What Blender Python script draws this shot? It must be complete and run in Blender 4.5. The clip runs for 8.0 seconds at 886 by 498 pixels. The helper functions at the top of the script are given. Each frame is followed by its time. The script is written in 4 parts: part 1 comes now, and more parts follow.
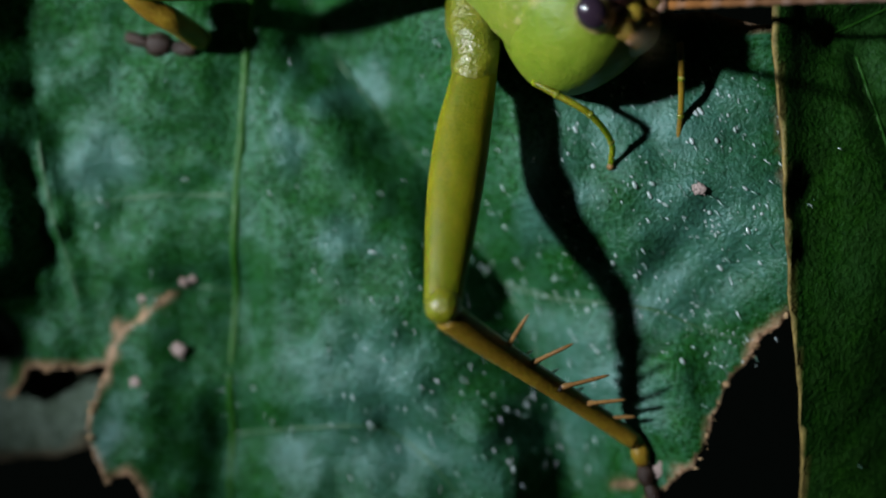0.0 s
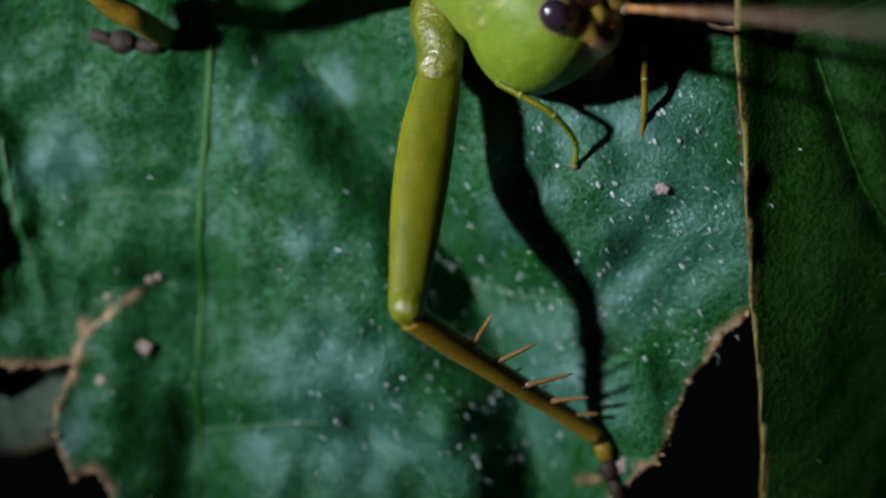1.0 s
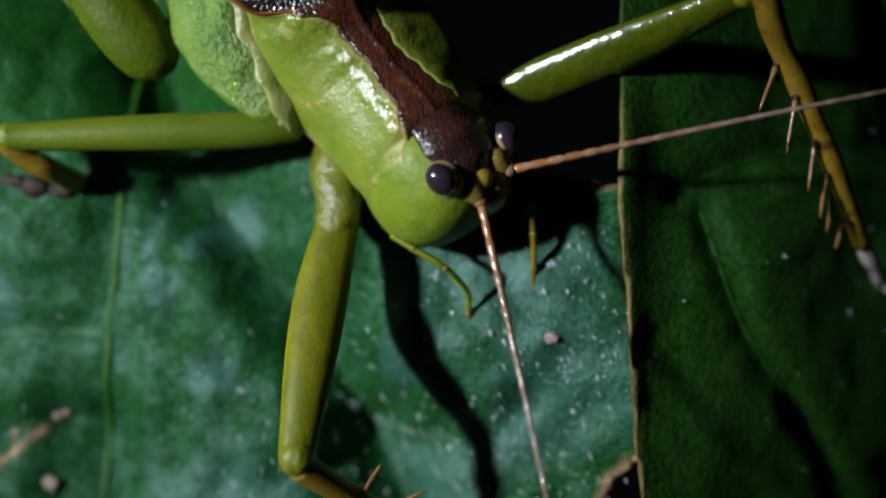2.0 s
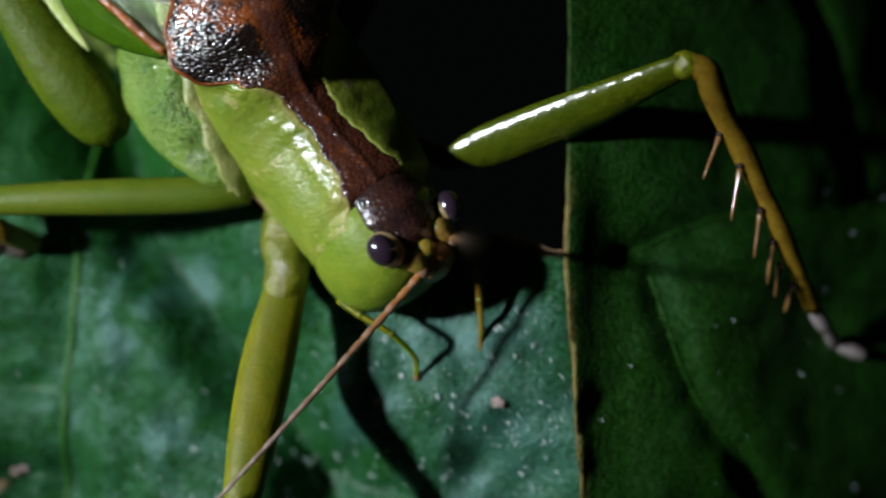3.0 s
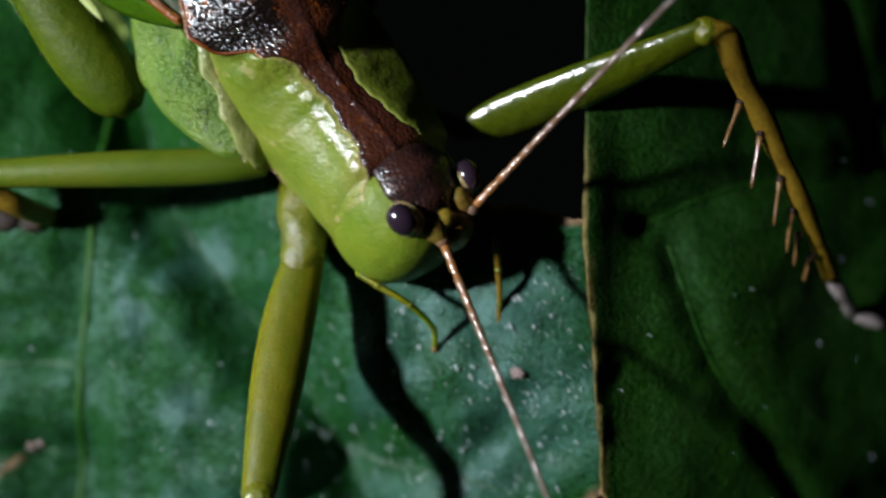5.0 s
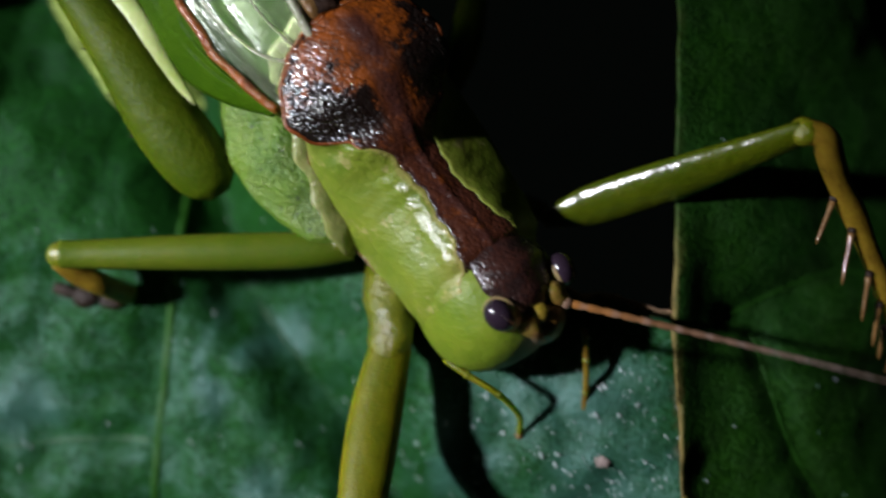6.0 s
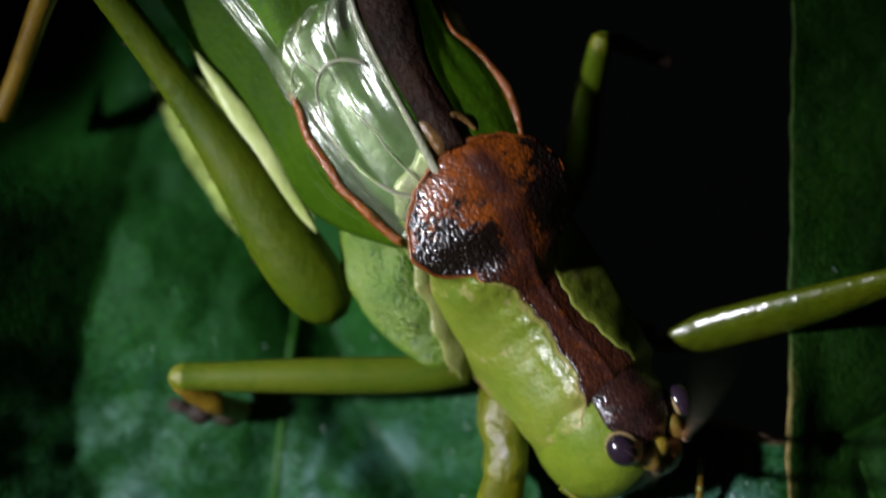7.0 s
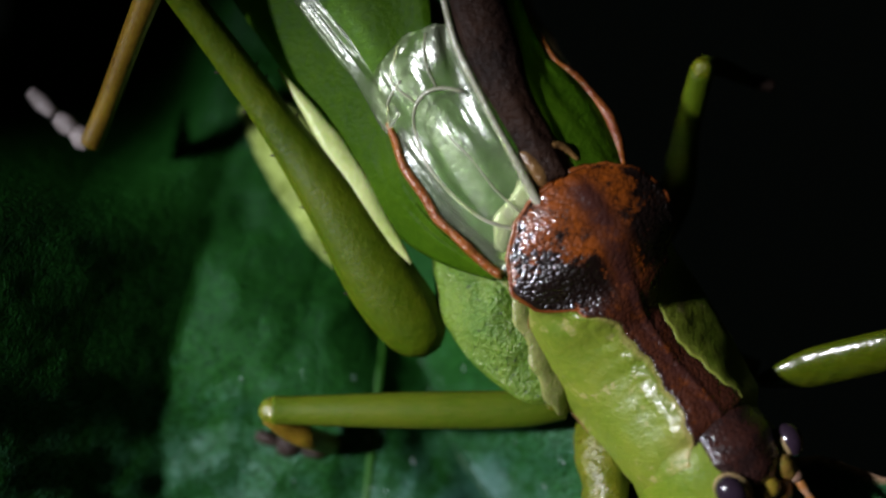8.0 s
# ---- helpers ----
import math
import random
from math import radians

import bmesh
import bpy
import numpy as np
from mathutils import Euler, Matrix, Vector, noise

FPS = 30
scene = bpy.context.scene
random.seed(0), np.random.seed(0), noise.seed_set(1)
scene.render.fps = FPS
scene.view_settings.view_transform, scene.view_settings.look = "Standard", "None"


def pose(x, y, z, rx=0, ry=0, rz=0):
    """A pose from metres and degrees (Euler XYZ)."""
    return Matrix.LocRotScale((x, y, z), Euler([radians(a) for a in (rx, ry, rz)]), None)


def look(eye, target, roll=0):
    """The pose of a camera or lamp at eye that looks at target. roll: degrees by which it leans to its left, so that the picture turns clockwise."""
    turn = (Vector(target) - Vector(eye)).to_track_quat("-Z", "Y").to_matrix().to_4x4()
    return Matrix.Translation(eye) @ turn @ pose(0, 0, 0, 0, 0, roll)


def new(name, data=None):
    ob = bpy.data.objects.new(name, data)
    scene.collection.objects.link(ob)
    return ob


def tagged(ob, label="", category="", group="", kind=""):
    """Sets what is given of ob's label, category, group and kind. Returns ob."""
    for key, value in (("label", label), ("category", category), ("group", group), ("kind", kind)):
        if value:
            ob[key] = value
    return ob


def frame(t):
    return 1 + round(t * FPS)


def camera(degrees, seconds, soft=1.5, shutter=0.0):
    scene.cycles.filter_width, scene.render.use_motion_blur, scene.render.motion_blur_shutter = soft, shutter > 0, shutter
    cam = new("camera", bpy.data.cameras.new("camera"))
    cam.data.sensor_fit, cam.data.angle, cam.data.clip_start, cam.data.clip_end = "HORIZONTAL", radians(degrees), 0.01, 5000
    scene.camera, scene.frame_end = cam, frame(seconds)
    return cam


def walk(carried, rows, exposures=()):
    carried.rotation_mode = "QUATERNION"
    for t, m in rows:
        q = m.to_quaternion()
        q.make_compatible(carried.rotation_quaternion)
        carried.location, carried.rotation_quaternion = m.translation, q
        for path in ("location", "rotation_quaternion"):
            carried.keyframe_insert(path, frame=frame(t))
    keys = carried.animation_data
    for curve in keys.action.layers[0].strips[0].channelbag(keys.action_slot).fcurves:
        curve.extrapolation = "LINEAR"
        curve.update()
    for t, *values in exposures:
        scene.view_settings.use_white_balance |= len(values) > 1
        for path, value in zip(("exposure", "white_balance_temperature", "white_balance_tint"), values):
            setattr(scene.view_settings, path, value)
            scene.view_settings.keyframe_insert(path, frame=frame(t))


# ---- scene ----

# ---------------------------------------------------------------- units
# All places below are written in millimetres; MM turns them into metres.
MM = 0.001


def V(x, y, z):
    return Vector((x * MM, y * MM, z * MM))


# ---------------------------------------------------------------- camera
cam = camera(43.0, 8.0, soft=2.0, shutter=0.5)
cam.data.dof.use_dof = True
cam.data.dof.focus_distance = 31.8 * MM
cam.data.dof.aperture_fstop = 24.0

# seconds, eye in millimetres, turn in degrees
PATH = [
    (0, 0.00, 0.00, 34.99, 0.00, 0.00, -0.00),
    (0.5, 0.06, 0.50, 35.01, -1.19, -0.49, -0.20),
    (1, 0.27, 0.60, 35.15, -1.08, -1.30, -0.03),
    (1.5, 2.29, 1.54, 35.87, 2.44, -2.43, 0.53),
    (1.7, 2.51, 2.11, 36.17, 2.47, -2.56, 0.51),
    (2.8, 3.80, 4.61, 36.56, 2.08, -2.29, 0.36),
    (3, 4.71, 4.84, 36.73, 2.46, -1.56, 0.67),
    (3.5, 6.11, 4.93, 36.78, 1.31, -1.51, 0.65),
    (4, 7.18, 3.75, 36.77, 1.97, -2.00, 0.40),
    (4.5, 6.67, 4.35, 36.64, 1.42, -1.31, 0.41),
    (4.7, 5.62, 4.19, 36.51, 1.61, -1.41, 0.31),
    (5.8, 1.43, 6.47, 36.54, 1.62, -2.99, 0.92),
    (6, 0.99, 6.92, 36.47, 1.77, -2.48, 1.21),
    (6.5, -1.11, 7.76, 36.30, 2.53, -1.64, 1.33),
    (7, -2.14, 9.70, 37.03, 3.30, -1.73, 1.80),
    (7.5, -3.48, 11.47, 36.83, 2.78, -1.12, 1.99),
    (8, -3.89, 10.55, 36.18, 3.42, 0.18, 1.95),
]
walk(cam, [(t, pose(x * MM, y * MM, z * MM, rx, ry, rz)) for t, x, y, z, rx, ry, rz in PATH], exposures=[(0.0, 0.1, 6300, 9), (1.5, 0.02, 6350, 9), (4.7, 0.03, 6500, 11), (6.5, -0.18, 6500, 16), (8.0, -0.22, 6500, 18)])

# ---------------------------------------------------------------- light
# Night: a nearly black surround and one small hand torch beside the lens.
world = bpy.data.worlds.new("night")
scene.world = world
world.use_nodes = True
world.node_tree.nodes["Background"].inputs[0].default_value = (0.7, 1.0, 0.8, 1)
world.node_tree.nodes["Background"].inputs[1].default_value = 0.0016

torch = bpy.data.lights.new("torch_light", "SPOT")
torch.energy = 0.52
torch.color = (0.9, 0.96, 1.0)
torch.spot_size = radians(31.5)
torch.spot_blend = 1.0
torch.shadow_soft_size = 2.4 * MM
torch_ob = new("torch_light", torch)
torch_ob.matrix_world = look(V(-62, 13, 53), V(1.5, 4.6, 1.5))


# ---------------------------------------------------------------- materials
def nodes_of(name):
    m = bpy.data.materials.new(name)
    m.use_nodes = True
    return m, m.node_tree.nodes, m.node_tree.links, m.node_tree.nodes["Principled BSDF"]


def noise_node(n, l, per_mm, detail=4.0, rough=0.6, stretch=None, turn=None):
    """A noise texture in object space with features of about 1 / per_mm millimetres."""
    co = n.new("ShaderNodeTexCoord")
    tex = n.new("ShaderNodeTexNoise")
    tex.inputs["Scale"].default_value = per_mm * 1000
    tex.inputs["Detail"].default_value = detail
    tex.inputs["Roughness"].default_value = rough
    if stretch:
        mp = n.new("ShaderNodeMapping")
        if turn is not None:
            mp.vector_type = "TEXTURE"
            mp.inputs["Rotation"].default_value = (0, 0, radians(turn))
        mp.inputs["Scale"].default_value = stretch
        l.new(co.outputs["Object"], mp.inputs["Vector"])
        l.new(mp.outputs["Vector"], tex.inputs["Vector"])
    else:
        l.new(co.outputs["Object"], tex.inputs["Vector"])
    return tex


def ramp(n, l, src, stops):
    r = n.new("ShaderNodeValToRGB")
    while len(r.color_ramp.elements) < len(stops):
        r.color_ramp.elements.new(0.5)
    for e, (p, c) in zip(r.color_ramp.elements, stops):
        e.position = p
        e.color = (*c, 1) if len(c) == 3 else c
    l.new(src, r.inputs[0])
    return r.outputs[0]


def grey(v):
    return (v, v, v)


def mix(n, l, fac, a, b, how="MIX"):
    m = n.new("ShaderNodeMix")
    m.data_type = "RGBA"
    m.blend_type = how
    for sock, val in ((m.inputs[0], fac), (m.inputs[6], a), (m.inputs[7], b)):
        if hasattr(val, "links"):
            l.new(val, sock)
        elif isinstance(val, tuple):
            sock.default_value = (*val, 1)
        else:
            sock.default_value = val
    return m.outputs[2]


def bump(n, l, bsdf, height, mm, strength=1.0, after=None):
    b = n.new("ShaderNodeBump")
    b.inputs["Distance"].default_value = mm * MM
    b.inputs["Strength"].default_value = strength
    l.new(height, b.inputs["Height"])
    if after:
        l.new(after, b.inputs["Normal"])
    l.new(b.outputs[0], bsdf.inputs["Normal"])
    l.new(b.outputs[0], bsdf.inputs["Coat Normal"])
    return b.outputs[0]


def attr(n, name):
    a = n.new("ShaderNodeAttribute")
    a.attribute_name = name
    return a.outputs["Fac"]


def skin(name, dark, light, per_mm=1.2, rough=0.4, relief=0.02, fine=6.0, sss=0.0, coat=0.0, metal=0.0, ior=1.45, speck=None, shine=0.18, stretch=None, spec=0.5, wet=None, coat_ior=1.5, edge=None, dents=0.0):
    """Cuticle, hair or the like: colour varied at two scales, and a fine relief."""
    m, n, l, p = nodes_of(name)
    big = noise_node(n, l, per_mm * 0.4, 3, 0.6, stretch)
    small = noise_node(n, l, per_mm * fine, 4)
    a = ramp(n, l, big.outputs[0], [(0.3, dark), (0.7, light)])
    c = mix(n, l, 0.35, a, ramp(n, l, small.outputs[0], [(0.3, dark), (0.7, light)]))
    if speck:
        dots = noise_node(n, l, speck[1], 3, 0.7)
        c = mix(n, l, ramp(n, l, dots.outputs[0], [(speck[2], grey(0)), (speck[2] + 0.06, grey(1))]), c, speck[0])
    if edge:
        c = mix(n, l, attr(n, "edge"), c, mix(n, l, small.outputs[0], edge, tuple(0.6 * v for v in edge)))
    l.new(c, p.inputs["Base Color"])
    p.inputs["Coat IOR"].default_value = coat_ior
    l.new(ramp(n, l, small.outputs[0], [(0.3, grey(rough * 0.8)), (0.75, grey(min(1, rough * 1.3)))]), p.inputs["Roughness"])
    first = bump(n, l, p, small.outputs[0], relief)
    if dents:
        first = bump(n, l, p, noise_node(n, l, 0.9, 2).outputs[0], dents, 1.0, first)
    if wet:
        lumps = noise_node(n, l, 2.0, 1.5)
        high = n.new("ShaderNodeMath")
        high.operation = "MULTIPLY"
        l.new(lumps.outputs[0], high.inputs[0])
        l.new(attr(n, wet), high.inputs[1])
        bump(n, l, p, high.outputs[0], 0.13, 1.0, first)
    p.inputs["Subsurface Weight"].default_value = sss
    p.inputs["Subsurface Radius"].default_value = (0.5, 1.0, 0.2)
    p.inputs["Subsurface Scale"].default_value = 0.9 * MM
    p.inputs["Coat Weight"].default_value = coat
    if wet:
        l.new(attr(n, wet), p.inputs["Coat Weight"])
    p.inputs["Coat Roughness"].default_value = shine
    p.inputs["Metallic"].default_value = metal
    p.inputs["IOR"].default_value = ior
    p.inputs["Specular IOR Level"].default_value = spec
    return m


def leaf_material(name, low, high, sheen, rim, rough, gloss_range=(0.2, 0.58), wax=0.5):
    """A leaf blade: mottled green, a net of fine veinlets, a waxy gloss in patches whose bluish sheen is also painted
    into the base colour ("sheen"), dead tissue along tears ("rim", "wound").
    """
    m, n, l, p = nodes_of(name)
    co = n.new("ShaderNodeTexCoord")
    big = noise_node(n, l, 0.22, 4)
    mid = noise_node(n, l, 1.4, 4)
    cells = noise_node(n, l, 6.5, 3, 0.65)
    grain = noise_node(n, l, 12.0, 2)
    net = n.new("ShaderNodeTexVoronoi")
    net.feature = "DISTANCE_TO_EDGE"
    net.inputs["Scale"].default_value = 1500
    l.new(mix(n, l, 0.0009, co.outputs["Object"], mid.outputs["Color"], "ADD"), net.inputs["Vector"])
    lines = ramp(n, l, net.outputs["Distance"], [(0.0, grey(0)), (0.16, grey(1))])
    c = mix(n, l, ramp(n, l, big.outputs[0], [(0.35, grey(0)), (0.65, grey(1))]), low, high)
    c = mix(n, l, ramp(n, l, mid.outputs[0], [(0.4, grey(0)), (0.75, grey(0.5))]), c, high)
    c = mix(n, l, ramp(n, l, cells.outputs[0], [(0.36, grey(0.8)), (0.58, grey(0))]), c, tuple(0.4 * v for v in low))
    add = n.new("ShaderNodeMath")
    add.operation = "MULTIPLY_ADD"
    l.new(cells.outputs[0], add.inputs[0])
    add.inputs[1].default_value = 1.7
    l.new(attr(n, "sheen"), add.inputs[2])
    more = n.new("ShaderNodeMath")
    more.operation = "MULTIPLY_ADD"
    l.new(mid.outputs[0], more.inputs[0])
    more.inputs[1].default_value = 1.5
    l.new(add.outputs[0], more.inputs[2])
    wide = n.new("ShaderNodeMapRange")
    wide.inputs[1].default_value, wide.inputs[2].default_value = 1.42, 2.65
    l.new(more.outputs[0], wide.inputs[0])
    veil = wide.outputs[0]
    # the bluish sheen goes into the base colour, besides the gloss below
    c = mix(n, l, veil, c, sheen)
    c = mix(n, l, ramp(n, l, lines, [(0.0, grey(0.2)), (1.0, grey(0))]), c, tuple(0.45 * v for v in low))
    dry = mix(n, l, ramp(n, l, mid.outputs[0], [(0.35, grey(0)), (0.65, grey(1))]), tuple(0.25 * v for v in rim), rim)
    c = mix(n, l, attr(n, "wound"), c, dry)
    c = mix(n, l, attr(n, "rim"), c, dry)
    l.new(c, p.inputs["Base Color"])
    l.new(ramp(n, l, big.outputs[0], [(0.35, grey(rough * 1.2)), (0.6, grey(rough))]), p.inputs["Roughness"])
    gloss = n.new("ShaderNodeMapRange")
    gloss.inputs[3].default_value, gloss.inputs[4].default_value = gloss_range
    l.new(veil, gloss.inputs[0])
    l.new(gloss.outputs[0], p.inputs["Specular IOR Level"])
    p.inputs["Specular Tint"].default_value = (0.6, 0.9, 1.0, 1)
    film = n.new("ShaderNodeMapRange")
    film.inputs[3].default_value, film.inputs[4].default_value = 0.02, wax
    l.new(veil, film.inputs[0])
    l.new(film.outputs[0], p.inputs["Coat Weight"])
    p.inputs["Coat Roughness"].default_value = 0.26
    first = bump(n, l, p, grain.outputs[0], 0.035, 0.8)
    first = bump(n, l, p, cells.outputs[0], 0.07, 0.9, first)
    first = bump(n, l, p, lines, 0.012, 0.7, first)
    bump(n, l, p, mid.outputs[0], 0.1, 0.7, first)
    return m


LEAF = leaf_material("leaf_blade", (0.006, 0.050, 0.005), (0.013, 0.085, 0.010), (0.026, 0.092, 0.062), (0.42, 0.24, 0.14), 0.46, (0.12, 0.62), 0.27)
LEAF_DARK = leaf_material("leaf_blade_dark", (0.007, 0.042, 0.002), (0.014, 0.062, 0.003), (0.02, 0.05, 0.012), (0.27, 0.19, 0.06), 0.55, (0.12, 0.25), 0.15)
LEAF_UNDER = leaf_material("leaf_under", (0.07, 0.10, 0.06), (0.12, 0.16, 0.11), (0.13, 0.17, 0.13), (0.2, 0.14, 0.08), 0.6)
LEAF_PALE = leaf_material("leaf_pale", (0.40, 0.54, 0.08), (0.55, 0.68, 0.18), (0.6, 0.7, 0.3), (0.45, 0.58, 0.15), 0.6, (0.1, 0.2), 0.05)
SIDE_VEIN = skin("side_vein", (0.010, 0.055, 0.010), (0.03, 0.09, 0.04), 1.2, 0.45, 0.04, 5)
LEAF_VEIN = skin("leaf_vein", (0.009, 0.055, 0.004), (0.018, 0.08, 0.006), 0.8, 0.5, 0.03, 5, spec=0.25)
def hair_material():
    m, n, l, p = nodes_of("pale_hair")
    geo = n.new("ShaderNodeNewGeometry")
    # the bluish-white hairs carry their glint in the base colour
    l.new(ramp(n, l, geo.outputs["Random Per Island"], [(0.0, (0.05, 0.12, 0.08)), (0.4, (0.14, 0.24, 0.2)), (0.75, (0.5, 0.58, 0.6)), (1.0, (0.8, 0.85, 0.9))]), p.inputs["Base Color"])
    p.inputs["Roughness"].default_value = 0.18
    p.inputs["Coat Weight"].default_value = 0.6
    return m


HAIR = hair_material()
CRUMB = skin("pale_crumb", (0.20, 0.13, 0.11), (0.52, 0.40, 0.37), 3, 0.6, 0.1)
# base colour kept pale so that the specks pass for glints
FLAKE_GLINT = skin("pale_flake_glint", (0.14, 0.22, 0.18), (0.55, 0.6, 0.62), 3, 0.2, 0.03, 4, 0, 1.0, shine=0.12)
DRIED = skin("dried_rim", (0.10, 0.045, 0.02), (0.42, 0.28, 0.14), 1.5, 0.75, 0.06)
GREEN = skin("green_cuticle", (0.082, 0.150, 0.007), (0.185, 0.235, 0.017), 1.6, 0.5, 0.03, 5, 0.35, 0.1, spec=0.3, dents=0.08)
PLATE = skin("green_side_plate", (0.098, 0.180, 0.010), (0.21, 0.27, 0.024), 1.6, 0.45, 0.03, 5, 0.35, spec=0.35, shine=0.13, wet="shine", coat_ior=1.6, edge=(0.40, 0.38, 0.09), dents=0.06, speck=((0.27, 0.29, 0.07), 1.1, 0.6))
SHIELD_RIM = skin("red_brown_rim", (0.10, 0.022, 0.006), (0.26, 0.07, 0.012), 1.5, 0.3, 0.04, 4, 0.1, 1.0, shine=0.1)
FLANK = skin("wet_green_flank", (0.050, 0.135, 0.004), (0.155, 0.245, 0.018), 1.8, 0.45, 0.16, 3.2, 0.3, 0.9, stretch=(1.0, 0.4, 1.0), speck=((0.02, 0.03, 0.008), 4.0, 0.62), shine=0.1)
FOLD = skin("tan_skin_fold", (0.12, 0.15, 0.03), (0.29, 0.28, 0.10), 1.6, 0.35, 0.06, 4, 0.3, 0.6, speck=((0.015, 0.01, 0.005), 3.2, 0.63), shine=0.12)
LEG_GLOSS = skin("glossy_green_leg", (0.045, 0.068, 0.0008), (0.085, 0.098, 0.001), 0.9, 0.45, 0.05, 3, 0.3, 1.0, shine=0.2, coat_ior=2.0, spec=0.2, dents=0.06)
LEG = skin("yellow_green_leg", (0.06, 0.09, 0.001), (0.19, 0.16, 0.002), 2.0, 0.5, 0.018, 6, 0.8, 0.08, stretch=(1.0, 0.5, 1.0), spec=0.25, dents=0.06)
HIP = skin("wet_yellow_green_hip", (0.075, 0.105, 0.002), (0.19, 0.175, 0.006), 1.4, 0.35, 0.12, 3.0, 0.4, 1.0, shine=0.1)
HINDLEG = skin("green_leg", (0.034, 0.066, 0.001), (0.080, 0.105, 0.002), 1.5, 0.5, 0.03, 5, 0.45, 0.0, spec=0.18, dents=0.06)
TIBIA = skin("amber_leg", (0.10, 0.055, 0.005), (0.27, 0.17, 0.014), 1.8, 0.35, 0.03, 4, 0.25, 0.3, speck=((0.03, 0.012, 0.004), 2.6, 0.66))
SPINE = skin("brown_spine", (0.09, 0.04, 0.012), (0.28, 0.15, 0.05), 2.0, 0.25, 0.0, coat=1.0, shine=0.1)
BLACK = skin("black_claw", (0.006, 0.004, 0.004), (0.04, 0.02, 0.012), 2.0, 0.4, 0.06, spec=0.35)
ORANGE = skin("orange_rim", (0.13, 0.028, 0.004), (0.36, 0.11, 0.014), 1.4, 0.3, 0.12, 3, 0.15, 1.0, shine=0.12)
EYE = skin("violet_brown_eye", (0.012, 0.008, 0.012), (0.035, 0.02, 0.035), 1.0, 0.12, 0.004, 14, 0.0, 0.8)
EYE_RIM = skin("pale_eye_rim", (0.16, 0.12, 0.05), (0.42, 0.30, 0.14), 2.0, 0.3, 0.01, 5, 0.2, 0.2)
FACE = skin("orange_brown_face", (0.16, 0.12, 0.02), (0.34, 0.15, 0.03), 1.6, 0.35, 0.05, 3, 0.25, 0.6, shine=0.12)
BROW = skin("orange_brow", (0.15, 0.14, 0.012), (0.36, 0.2, 0.03), 1.5, 0.3, 0.04, 3, 0.2, 1.0, shine=0.1)
MIDLEG = skin("green_middle_leg", (0.050, 0.095, 0.003), (0.105, 0.125, 0.006), 1.2, 0.5, 0.018, 6, 0.4, 0.08, spec=0.25)


def antenna_material():
    """Orange-brown at the base, a whitish sheen painted in at half length, darker towards the tip, with pale rings."""
    m, n, l, p = nodes_of("ringed_antenna")
    co = n.new("ShaderNodeTexCoord")
    cut = n.new("ShaderNodeSeparateXYZ")
    l.new(co.outputs["Object"], cut.inputs[0])
    far = n.new("ShaderNodeMapRange")
    far.inputs[1].default_value, far.inputs[2].default_value = 0.0, 15 * MM
    l.new(cut.outputs[0], far.inputs[0])
    c = ramp(n, l, far.outputs[0], [(0.0, (0.30, 0.12, 0.03)), (0.2, (0.17, 0.085, 0.045)), (0.5, (0.2, 0.14, 0.12)), (0.75, (0.12, 0.07, 0.04)), (1.0, (0.04, 0.025, 0.018))])
    ring = n.new("ShaderNodeTexWave")
    ring.inputs["Scale"].default_value = 340
    ring.inputs["Distortion"].default_value = 1.5
    l.new(co.outputs["Object"], ring.inputs["Vector"])
    c = mix(n, l, ramp(n, l, ring.outputs[0], [(0.75, grey(0)), (0.98, grey(0.12))]), c, (0.6, 0.5, 0.48))
    l.new(c, p.inputs["Base Color"])
    p.inputs["Roughness"].default_value = 0.3
    p.inputs["Coat Weight"].default_value = 0.8
    p.inputs["Coat Roughness"].default_value = 0.12
    bump(n, l, p, ring.outputs[0], 0.02)
    return m


ANTENNA = antenna_material()
ANTENNA_BASE = skin("olive_orange_joint", (0.10, 0.10, 0.012), (0.28, 0.13, 0.03), 1.6, 0.35, 0.05, 3, 0.25, 0.8, shine=0.12)


